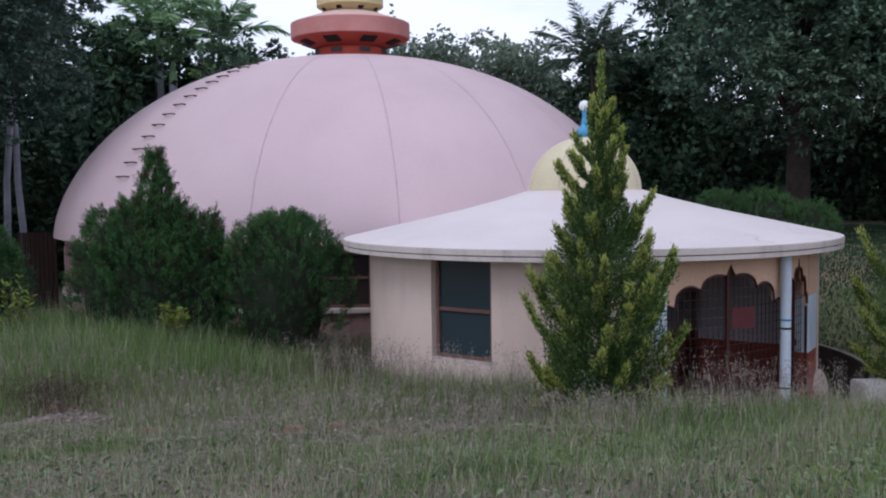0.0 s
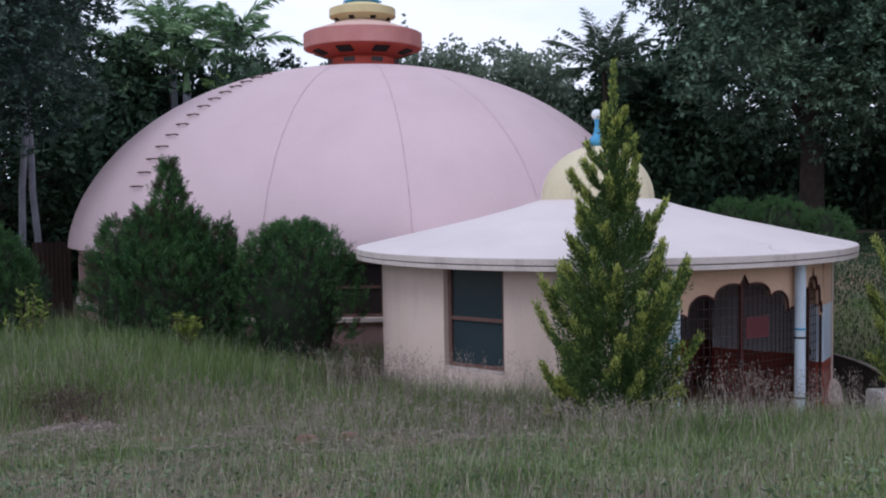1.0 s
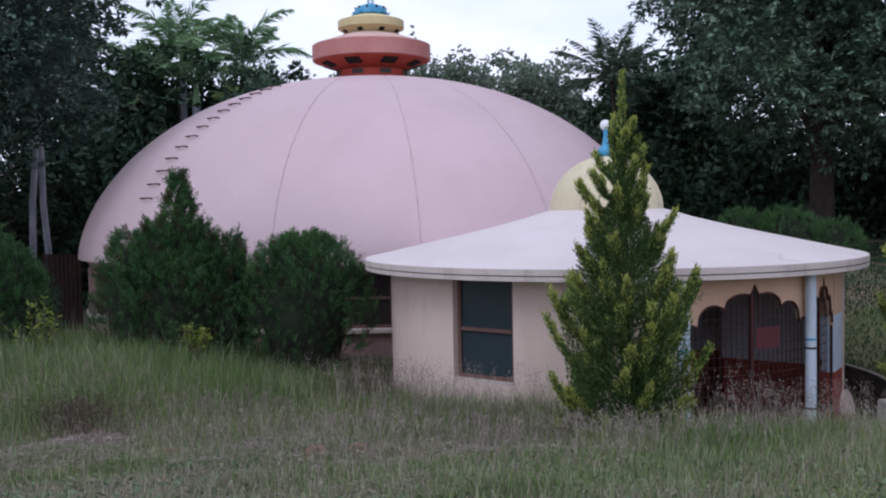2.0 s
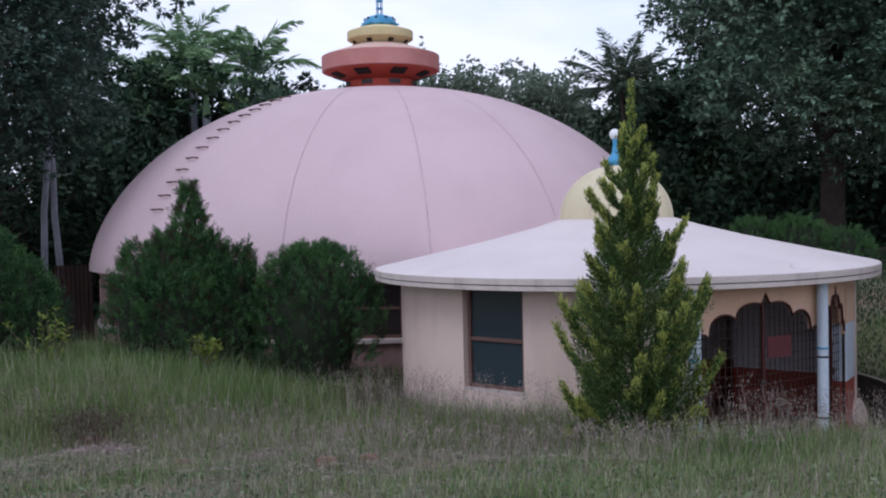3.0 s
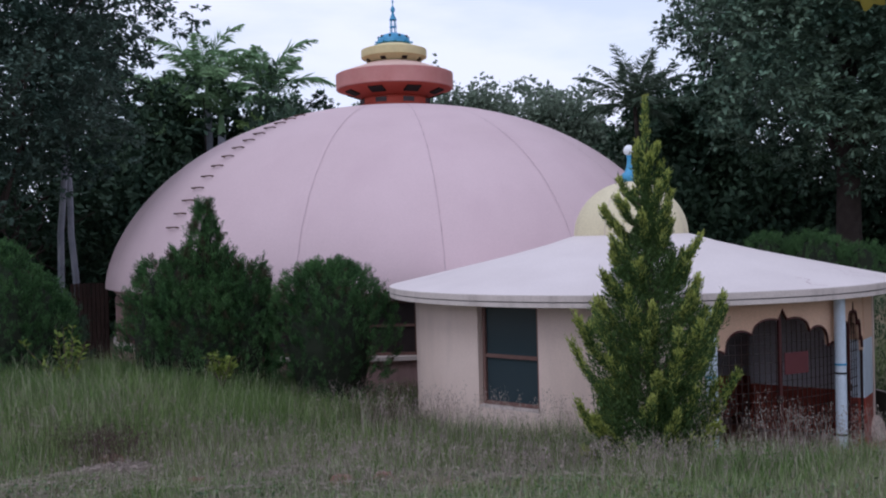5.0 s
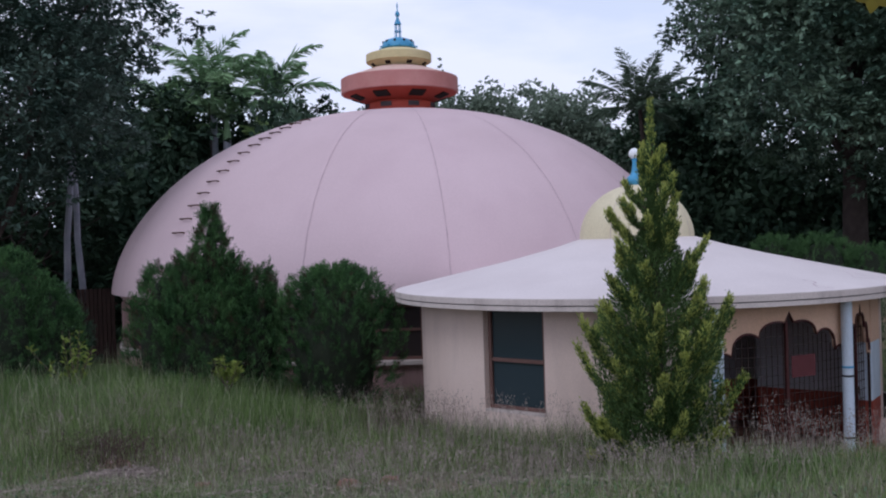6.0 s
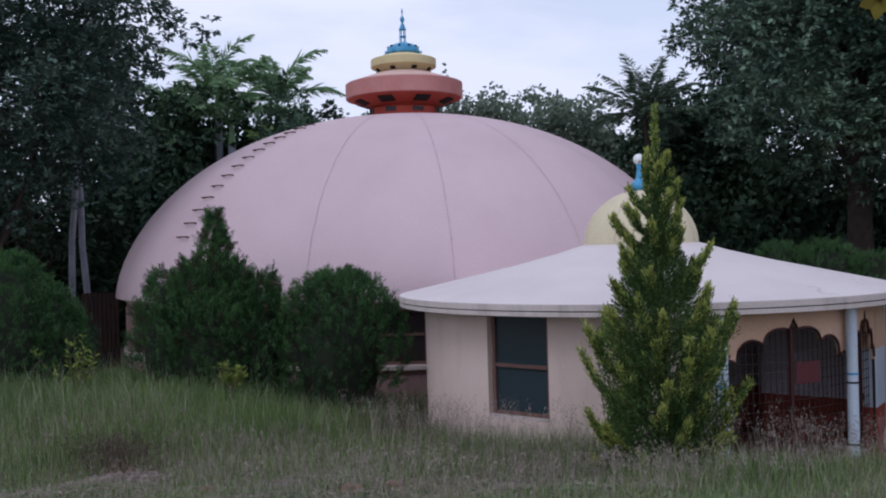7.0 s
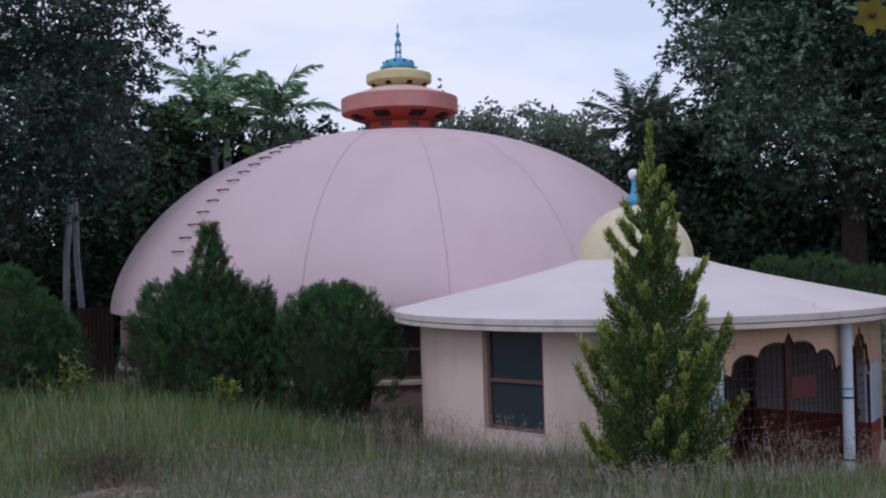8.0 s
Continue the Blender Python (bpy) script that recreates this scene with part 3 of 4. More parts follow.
    hold = Matrix.Translation((2.05, -0.75, 0)) @ Matrix.Rotation(math.atan2(d.y, d.x), 4, "Z")
    part("partition", boxed(0, 1.72, 0, 0.12, 0.80, 2.6, hold), M_GREY, pav, "grey inner wall")
    part("dado", boxed(0, 1.72, -0.01, 0.12, -0.02, 0.80, hold), M_RED, pav, "oxide red dado")
    hold2 = Matrix.Translation((-1.2, 0.9, 0)) @ Matrix.Rotation(math.atan2(-0.2, 1), 4, "Z")
    part("partition", boxed(0, 3.6, 0, 0.12, 0.80, 2.6, hold2), M_GREY, pav)
    part("dado", boxed(0, 3.6, -0.01, 0.12, -0.02, 0.80, hold2), M_RED, pav)


pavilion()

# sunken apron beside the pavilion: curved black retaining wall, slab, leaning disc, block
apron = tagged(part("retaining_wall", revolve([(5.20, -0.8), (5.20, 0.30), (5.32, 0.30), (5.32, -0.8)], 60, 58, 152), M_BLACKWALL, None, "", True), "low curved near-black retaining wall", "wall", kind="structure")
apron.location = PAV
coping = tagged(part("wall_coping", revolve([(5.18, 0.302), (5.18, 0.325), (5.27, 0.325), (5.27, 0.302)], 60, 58, 152), M_COPING, None, "", True), "thin weathered coping on the curved retaining wall", "trim", kind="structure")
coping.location = PAV
# Near-black sheet over the pit bed; the hollow reads dark by this colour.
pit_floor = tagged(part("sunken_floor", revolve([(4.3, -0.9), (4.3, -0.735), (5.19, -0.735), (5.19, -0.9)], 50, 60, 150), M_BLACKWALL, None, "", True), "near-black floor of the sunken walk round the pavilion", "floor", kind="structure")
pit_floor.location = PAV
disc = tagged(part("stone_disc", tube(bmesh.new(), [(0, -0.04, 0), (0, 0.04, 0)], 0.28, 40), M_WALL, None, ""), "pale round stone slab leaning against the pavilion wall", "stone slab")
disc.matrix_world = Matrix.Translation((6.70, 17.2, 0.12)) @ Matrix.Rotation(radians(52), 4, "Z") @ Matrix.Rotation(radians(-14), 4, "X")
bm = boxed(-0.28, 0.28, -0.28, 0.28, -0.3, 0.3, None, 0.025)
block = tagged(part("concrete_block", bm, M_CONC, None, ""), "pale square concrete block standing in the grass", "block")
block.matrix_world = Matrix.Translation((7.17, 16.1, 0.10)) @ turn(4)
slab = tagged(part("paved_strip", boxed(-1.35, 1.35, -0.75, 0.75, -0.5, 0.0, turn(8), 0.02), M_PATH, None, ""), "short weathered grey paved strip before the porch", "pavement", kind="structure")
slab.location = (7.1, 16.0, -0.07)

# ---------------------------------------------------------------- plants


def blob_leaves(blobs, per, length, width, droop=0.35, shell=0.7, seed=1, flat=0.6, tuft=8):
    """Leaves in tufts at the twig ends of a set of (centre, radii) clumps: each tuft opens outwards and hangs a little."""
    r = np.random.default_rng(seed)
    cs, outs = [], []
    for c, rad in blobs:
        rad = np.broadcast_to(np.asarray(rad, dtype=float), 3)
        n = max(4, int(per / tuft * (rad[0] * rad[1] * rad[2]) ** (2 / 3)))
        d = unit(n, r)
        d[:, 2] = np.where(r.random(n) < 0.6, np.abs(d[:, 2]), d[:, 2])
        t = (shell + (1 - shell) * r.random(n) ** 0.6) * (1 + 0.14 * r.normal(size=n))
        cs.append(np.asarray(c) + d * t[:, None] * rad)
        outs.append(d)
    cs, outs = np.repeat(np.concatenate(cs), tuft, axis=0), np.repeat(np.concatenate(outs), tuft, axis=0)
    n = len(cs)
    a = outs * 0.45 + unit(n, r) * [1.0, 1.0, 0.55]
    a[:, 2] -= droop
    a /= np.maximum(np.linalg.norm(a, axis=1), 1e-6)[:, None]
    ln = length * (0.7 + 0.6 * r.random(n))
    return cards(cs + a * (ln * r.uniform(0.45, 0.85, n))[:, None], a, ln, width * (0.7 + 0.6 * r.random(n)), fold=0.15, flat=flat)


def limbs(bm, base, top, r0, r1, bends=5, seed=0, lean=0.3):
    r = random.Random(seed)
    pts, rad = [], []
    b, t = Vector(base), Vector(top)
    for i in range(bends + 1):
        s = i / bends
        w = 0.0 if i in (0,) else lean
        pts.append(b.lerp(t, s) + Vector((r.uniform(-w, w), r.uniform(-w, w), 0)))
        rad.append(r0 + (r1 - r0) * s)
    tube(bm, pts, rad, 9)
    return pts


def broad_tree(name, at, height, crown, clumps, leaf, per, trunk_r, material, label, bark, seed, group="", clump=(0.10, 0.2), shift=(0, 0), extra=(), flat=0.6):
    """A broad-leaved tree: tapered trunk, limbs to the clumps, and a crown of many leaf clumps. crown: (rx, ry, rz) about its middle."""
    tree = thing(name, at, label, "tree", group)
    r = np.random.default_rng(seed)
    mid = np.array([shift[0], shift[1], height - crown[2]])
    blobs = []
    for i in range(clumps):
        d = unit(1, r)[0]
        t = 0.35 + 0.65 * r.random() ** 0.5
        c = mid + d * t * np.array(crown)
        s = (clump[0] + (clump[1] - clump[0]) * r.random()) * (crown[0] + crown[2]) / 2 * 1.3
        blobs.append((c, (s, s, s * 0.72)))
    trunk = bmesh.new()
    pts = limbs(trunk, (0, 0, -0.3), (0.2, 0, height * 0.62), trunk_r, trunk_r * 0.45, 6, seed, 0.12)
    part("trunk", trunk, bark, tree, smooth=True)
    for i, (c, s) in enumerate(blobs[:16]):
        lb = bmesh.new()
        start = pts[2 + i % 4]
        limbs(lb, start, tuple(c), trunk_r * 0.28, 0.02, 4, seed + i, 0.25)
        part("limb", lb, bark, tree)
    blobs += [(np.array(c), (q, q, q * 0.75)) for c, q in extra]
    v, f = blob_leaves(blobs, per, leaf, leaf * 0.55, 0.25, 0.62, seed, flat)
    raw("crown", v, f, [material], tree)
    return tree


def palm(name, at, height, fronds, length, material, label, seed, trunk_r=0.16, droop=1.0, dry=0, bark=None, shaft=False, group="", spread=1.05, leaflet=0.066):
    tree = thing(name, at, label, "palm", group)
    r = np.random.default_rng(seed)
    tb = bmesh.new()
    lean = r.uniform(-0.4, 0.4)
    tube(tb, [(lean * (i / 6) ** 2, 0, -0.2 + (height + 0.2) * i / 6) for i in range(7)], [trunk_r * (1.25 - 0.5 * i / 6) for i in range(7)], 10)
    part("trunk", tb, bark or M_PALEBARK, tree, smooth=True)
    top = np.array([lean, 0, height])
    if shaft:
        sb = bmesh.new()
        tube(sb, [tuple(top - [0, 0, 0.05]), tuple(top + [0, 0, 0.9])], [trunk_r * 0.85, trunk_r * 0.4], 10)
        part("crownshaft", sb, M_PALM, tree, smooth=True)
        top = top + [0, 0, 0.8]
    for k in range(fronds + dry):
        isdry = k >= fronds
        az = 2.399 * k + r.uniform(-0.2, 0.2)
        el = r.uniform(-0.75, -0.35) if isdry else 1.46 - spread * (k / max(fronds - 1, 1)) + r.uniform(-0.12, 0.12)
        ln = length * r.uniform(0.85, 1.1)
        n = 26
        p, pts = top.copy(), []
        for i in range(n):
            pts.append(p.copy())
            e = el - droop * (i / n) ** 1.5 * 1.25
            p = p + ln / n * np.array([math.cos(az) * math.cos(e), math.sin(az) * math.cos(e), math.sin(e)])
        rib = bmesh.new()
        tube(rib, [tuple(q) for q in pts[::4]], [0.035 * (1 - 0.75 * i / 7) for i in range(len(pts[::4]))], 4)
        tint = M_PALMDRY if isdry else material
        frond = part("frond", rib, tint, tree, "dry hanging frond" if isdry else "")
        vs, fs, count = [], [], 0
        pts = np.array(pts)
        side = np.array([-math.sin(az), math.cos(az), 0])
        fwd = np.gradient(pts, axis=0)
        fwd /= np.linalg.norm(fwd, axis=1)[:, None]
        for s in (-1, 1):
            sub = np.repeat(np.arange(2, n), 3)
            t = sub / n
            q = pts[sub] + fwd[sub] * (r.random(len(sub))[:, None] * ln / n)
            ll = ln * 0.26 * np.sin(np.pi * (0.12 + 0.83 * t)) * r.uniform(0.8, 1.1, len(sub))
            a = side * s * 0.75 + fwd[sub] * 0.75 + np.array([0, 0, -1]) * r.uniform(0.1, 0.7, len(sub))[:, None]
            a += r.normal(size=a.shape) * 0.12
            a /= np.linalg.norm(a, axis=1)[:, None]
            v, f = cards(q + a * ll[:, None] / 2, a, ll, leaflet * length / 2.6)
            vs.append(v)
            fs.append(f + count)
            count += len(v)
        raw("blade", np.concatenate(vs), np.concatenate(fs), [tint], frond)
    return tree


def thuja_bush(at, lobes, label, seed, material=None, dry=0.08, per=190, group="", card=0.075, name="clipped_bush"):
    """A dense conifer shrub of upright feathery fans over a smooth core coloured as inner shade. lobes: (x, y, base z,
    radius, height, point).
    """
    bush = thing(name, at, label, "shrub", group)
    r = np.random.default_rng(seed)
    base, ax = [], []
    core = bmesh.new()
    for x, y, z0, rad, h, point in lobes:
        n = int(per * rad * h)
        top = np.clip(1 - np.sqrt(r.random(n)) ** 1.7, 0, 1) ** (1 / point)
        u = np.where(r.random(n) < (0.42 if point > 2 else 0.0), top, r.random(n)) * 0.985
        az = r.random(n) * 2 * np.pi
        prof = np.clip(1 - u ** point, 0, 1) ** (0.6 if point > 1 else 0.85) * (0.70 + 0.30 * np.minimum(1, u * 2.4))
        lump = 1 + 0.10 * np.sin(az * 5 + u * 9 + seed) * np.cos(u * 14 + az * 3)
        rr = rad * prof * lump * (0.72 + 0.24 * r.random(n) ** 0.8)
        base.append(np.stack([x + rr * np.cos(az), y + rr * np.sin(az), z0 + u * h - 0.10], axis=1))
        steep = 0.55 + 0.9 * u
        ax.append(np.stack([np.cos(az) * 0.62, np.sin(az) * 0.62, steep], axis=1) + r.normal(size=(n, 3)) * 0.20)
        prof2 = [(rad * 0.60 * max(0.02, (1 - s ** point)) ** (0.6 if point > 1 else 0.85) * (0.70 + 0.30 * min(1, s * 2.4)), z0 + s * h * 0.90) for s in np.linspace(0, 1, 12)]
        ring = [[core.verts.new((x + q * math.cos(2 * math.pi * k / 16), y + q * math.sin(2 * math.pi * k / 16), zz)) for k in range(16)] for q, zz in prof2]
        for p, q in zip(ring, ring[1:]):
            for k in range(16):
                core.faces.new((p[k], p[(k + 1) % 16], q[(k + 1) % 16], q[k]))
    base, ax = np.concatenate(base), np.concatenate(ax)
    ax /= np.linalg.norm(ax, axis=1)[:, None]
    k = len(base)
    side = np.cross(ax, unit(k, r))
    side /= np.linalg.norm(side, axis=1)[:, None]
    long = 0.14 + 0.17 * r.random(k) ** 1.8
    m = 44
    base, axr, side, longr = (np.repeat(q, m, axis=0) for q in (base, ax, side, long))
    n = k * m
    u = r.random(n) ** 0.75
    w = (r.random(n) * 2 - 1)
    wide = 0.30 * longr * np.sin(np.pi * (0.16 + 0.80 * u))
    c = base + axr * (u * longr)[:, None] + side * (w * wide)[:, None] + r.normal(size=(n, 3)) * 0.025
    a = axr * 0.9 + side * (w * 0.75)[:, None] + r.normal(size=(n, 3)) * 0.2
    v, f = cards(c, a, card * (0.6 + 0.8 * r.random(n)), card * 0.17, fold=0.1)
    brown = np.repeat(r.random(k) < dry, m)
    fresh = (u > 0.66) & (r.random(n) < 0.55)
    idx = np.repeat(np.where(brown, 1, np.where(fresh, 2, 0)), 2)
    part("core", core, M_CORE, bush, "smooth inner body coloured as the shade within")
    raw("foliage", v, f, [material or M_THUJA, M_THUJADRY, material or M_THUJATIP], bush, index=idx)
    stem = bmesh.new()
    tube(stem, [(0, 0, -0.3), (0, 0, 0.6)], [0.08, 0.06], 8)
    part("stem", stem, M_BARK, bush)
    return bush


CONE_H = (0, 0.08, 0.25, 0.42, 0.50, 0.60, 0.70, 0.80, 0.90, 1.0)
CONE_R = (0.58, 0.80, 0.90, 1.00, 0.88, 0.68, 0.49, 0.22, 0.085, 0.03)


def gold_cypress(at, height, spread, label, seed, boughs=104):
    """A loose conical cypress: boughs that sweep out and turn up, each a ragged plume of sprigs that end in golden points."""
    tree = thing("golden_cypress", at, label, "conifer", "golden cypresses")
    r = np.random.default_rng(seed)
    stem = bmesh.new()
    tube(stem, [(0, 0, -0.3), (0.02, 0, height * 0.5), (0, 0, height * 0.97)], [0.07, 0.045, 0.008], 8)
    part("trunk", stem, M_BARK, tree)
    bb = bmesh.new()
    cs, ax, tip = [], [], []
    up = np.array([0, 0, 1.0])

    def plume(base, out, reach, rise, fat, sprigs, gold=1.0, start=0.12):
        u = start + (1 - start) * r.random(sprigs) ** 0.85
        axis = base + out * (reach * (1.3 * u - 0.3 * u * u))[:, None] + up * (rise * u ** 1.6)[:, None]
        tang = out * (reach * (1.3 - 0.6 * u))[:, None] + up * (rise * 1.6 * u ** 0.6)[:, None]
        tang /= np.linalg.norm(tang, axis=1)[:, None]
        u[:4] = 0.97
        rad = np.cross(tang, unit(sprigs, r))
        rad /= np.linalg.norm(rad, axis=1)[:, None]
        d = tang * 0.85 + rad * r.uniform(0.15, 0.52, sprigs)[:, None] + up * 0.28
        d /= np.linalg.norm(d, axis=1)[:, None]
        d[:4] = tang[:4] + rad[:4] * 0.12
        ln = fat * np.interp(u, (0, 0.25, 0.6, 0.85, 1.0), (0.9, 1.45, 1.45, 1.1, 0.9)) * r.uniform(0.65, 1.25, sprigs)
        m = 9
        v = np.tile(np.linspace(0.05, 1.0, m), sprigs) * r.uniform(0.9, 1.05, sprigs * m)
        dd, l2 = np.repeat(d, m, axis=0), np.repeat(ln, m)
        c = np.repeat(axis, m, axis=0) + dd * (v * l2)[:, None] + r.normal(size=(sprigs * m, 3)) * (0.008 + 0.014 * (1 - v))[:, None]
        cs.append(c)
        ax.append(dd + r.normal(size=c.shape) * 0.20)
        shine = np.clip((np.repeat(u, m) - 0.22) * 1.5, 0, 1) * np.clip((v - 0.1) * 1.4, 0, 0.95) * gold
        tip.append(r.random(len(c)) < shine)
        tube(bb, [tuple(base), tuple(base + out * reach * 0.55 + up * rise * 0.33), tuple(base + out * reach * 0.9 + up * rise * 0.84)], [0.016, 0.010, 0.003], 4)

    for k in range(boughs):
        h = 0.05 + 0.83 * ((k + 0.5) / boughs) ** 1.25
        az = 2.399 * k + r.uniform(-0.35, 0.35)
        reach = spread * np.interp(h, CONE_H, CONE_R) * (r.uniform(0.88, 1.08) if r.random() < 0.45 else r.uniform(0.48, 0.78))
        rise = reach * r.uniform(0.5, 0.95) + 0.14
        z0 = max(0.12, height * h - rise)
        rise = max(0.15, height * h - z0)
        out = np.array([math.cos(az), math.sin(az), 0])
        base = np.array([0, 0, z0])
        fat = 0.095 + 0.070 * reach
        plume(base, out, reach, rise, fat, int(60 + 118 * reach), r.uniform(0.6, 1.3), 0.25)
        for q in range(int(1.6 * reach + 0.3)):
            t = r.uniform(0.35, 0.75)
            a2 = az + r.choice([-1, 1]) * r.uniform(0.4, 0.95)
            o2 = np.array([math.cos(a2), math.sin(a2), 0])
            plume(base + out * reach * (1.3 * t - 0.3 * t * t) + up * rise * t ** 1.6, o2, reach * 0.24, reach * 0.24 + 0.06, fat * 0.72, int(24 + 20 * reach), r.uniform(0.4, 1.1))
    plume(np.array([0, 0, height * 0.52]), np.array([0.01, 0, 0]), 0.03, height * 0.46, 0.125, 260, 0.7)
    plume(np.array([0, 0, height * 0.80]), np.array([0.01, 0, 0]), 0.02, height * 0.20, 0.08, 70, 1.0)
    n = 46000
    s = r.random(n) ** 1.1
    q = 0.78 * spread * np.interp(s, CONE_H, CONE_R) * np.sqrt(r.random(n))
    az = r.random(n) * 2 * np.pi
    cs.append(np.stack([q * np.cos(az), q * np.sin(az), height * (0.03 + 0.78 * s)], axis=1))
    ax.append(np.stack([np.cos(az) * 0.5, np.sin(az) * 0.5, 0 * az + 0.8], axis=1) + r.normal(size=(n, 3)) * 0.3)
    tip.append(np.zeros(n, dtype=bool))
    cs, ax, tip = np.concatenate(cs), np.concatenate(ax), np.concatenate(tip)
    n = len(cs)
    v, f = cards(cs, ax, 0.052 * (0.7 + 0.8 * r.random(n)), 0.0135, fold=0.1)
    part("branchwork", bb, M_TWIG, tree)
    raw("foliage", v, f, [M_CYP, M_CYPTIP], tree, index=np.repeat(tip.astype(int), 2))
    return tree


def croton(at, height, label, seed, stems=9, name="croton"):
    plant = thing(name, at, label, "shrub")
    r = np.random.default_rng(seed)
    sb = bmesh.new()
    cs, ax = [], []
    for k in range(stems):
        az, lean = r.random() * 6.28, r.uniform(0.15, 0.8)
        h = height * r.uniform(0.55, 1.05)
        tipp = np.array([math.cos(az) * lean * h, math.sin(az) * lean * h, h])
        tube(sb, [(0, 0, -0.05), tuple(tipp * 0.55 + [0, 0, 0.02]), tuple(tipp)], [0.012, 0.009, 0.004], 4)
        n = 17
        u = 0.3 + 0.7 * r.random(n)
        d = unit(n, r)
        d[:, 2] = np.abs(d[:, 2]) * 0.7 + 0.1
        cs.append(tipp * u[:, None] + d * 0.07)
        ax.append(d)
    cs, ax = np.concatenate(cs), np.concatenate(ax)
    v, f = cards(cs, ax, 0.14, 0.045, fold=0.2)
    part("stemwork", sb, M_TWIG, plant)
    raw("foliage", v, f, [M_CROTON], plant)
    return plant


# Near-black colour puts the shade between the fans into the core.
M_CORE = mat("shade_dark_core", (0.012, 0.018, 0.010), (0.022, 0.028, 0.016), 0.95, 3, 12, 0.6)


def gz(x, y):
    return float(ground_z(x, y))


# shrubs beside the hall
thuja_bush((-5.75, 19.4, gz(-5.75, 19.4) - 0.22), [(0.06, 0, 0.15, 1.28, 3.92, 0.98), (-0.08, 0.05, 0.1, 1.42, 2.42, 6.0), (-0.88, -0.1, 0.1, 0.86, 2.82, 3.4), (0.50, -0.05, 0.12, 0.75, 2.95, 2.4), (0.86, 0.0, 0.15, 0.70, 2.62, 3.4), (-0.35, -0.3, 0.1, 0.58, 3.05, 2.6), (1.15, 0.1, 0.3, 0.28, 2.6, 2.0)], "tall dark green conifer shrub with one pointed top", 3, group="shrubs by the hall", dry=0.12)
thuja_bush((-3.28, 19.6, gz(-3.28, 19.6) + 0.05), [(0.03, 0, 0.05, 1.42, 2.92, 5.0), (0.05, 0, 0.1, 0.9, 2.98, 4.0)], "round clipped dark green conifer shrub", 4, group="shrubs by the hall")
thuja_bush((-10.0, 19.4, gz(-10.0, 19.4) - 0.30), [(-0.2, 0, 0.1, 1.65, 3.3, 2.8), (0.75, 0.3, 0.1, 0.85, 2.6, 2.6)], "rounded dark green shrub at the wood's edge", 5, group="shrubs by the hall", dry=0.02)
thuja_bush((-10.9, 23.5, 0.0), [(0, 0, 0, 1.2, 2.6, 3)], "rounded green shrub with shade in its leaf colour", 6, material=M_DARKLEAF, group="shrubs by the hall", dry=0.02, per=60, card=0.1)
front_cypress = gold_cypress((2.12, 13.0, gz(2.12, 13.0) - 0.05), 4.98, 1.06, "young golden-tipped cypress in long grass before the pavilion", 11)
front_cypress.scale = (1.08, 1.08, 1.0)
gold_cypress((8.5, 16.1, gz(8.5, 16.1) - 0.05), 5.9, 1.75, "smaller golden-tipped cypress in long grass", 12, 52)
croton((-8.0, 18.0, gz(-8.0, 18.0) + 0.12), 1.3, "yellow-green leafy shrub in long grass", 21, 12)
croton((-5.0, 17.9, gz(-5.0, 17.9) + 0.36), 0.62, "small yellow-green bushy plant before the dark shrub", 22, 14)
thuja_bush((9.6, 29.0, gz(9.6, 29.0) - 0.35), [(0, 0, 0, 1.1, 2.0, 4), (1.3, 0, -0.1, 1.0, 1.75, 4), (-1.2, 0.6, 0, 0.9, 2.0, 4)], "clipped bright green hedge on the lawn", 7, material=M_HEDGE, group="", dry=0.0, per=150, card=0.07, name="hedge")

# trees
broad_tree("shade_tree", (12.4, 34.0, gz(12.4, 34)), 19.0, (8.8, 7.0, 8.0), 190, 0.205, 540, 0.46, M_BROAD, "great dark green broad-leaved shade tree with a stout trunk", M_BARK, 31, shift=(1.8, 0), clump=(0.085, 0.18), extra=[((random.Random(k).uniform(-5.5, 6.5), random.Random(k + 99).uniform(-6.2, -3.5), random.Random(k + 50).uniform(4.6, 11.0)), 1.35) for k in range(44)] + [((0.2, -5.0, 7.5), 1.5), ((0.4, -5.2, 9.0), 1.5), ((-1.0, -5.0, 6.6), 1.3), ((1.4, -5.0, 6.4), 1.3), ((0.0, -4.8, 5.4), 1.1), ((0.1, -5.2, 6.4), 1.2), ((2.8, -5, 5.4), 1.2), ((-2.4, -5, 5.2), 1.2), ((0.2, -5.0, 4.7), 1.0), ((-0.7, -5.0, 4.9), 1.0), ((0.9, -5.0, 4.5), 0.9)])
broad_tree("overhanging_tree", (-14.2, 26.0, 0), 16.0, (5.2, 4.5, 6.4), 120, 0.17, 800, 0.3, M_COOL, "dark leafy tree overhanging the hall", M_BARK, 32, shift=(-0.9, 0), clump=(0.10, 0.19), extra=[((5.4, -0.8, 9.9), 0.7), ((6.0, -0.9, 9.5), 0.45), ((6.5, -1.0, 9.3), 0.35), ((6.9, -1.0, 9.6), 0.25), ((4.8, -0.5, 10.4), 0.9), ((4.6, -0.5, 9.0), 0.9), ((4.0, -1, 8.0), 1.0), ((3.6, -1, 6.8), 0.9), ((2.5, -1.5, 7.0), 1.0), ((0.8, -2, 7.4), 1.0)])
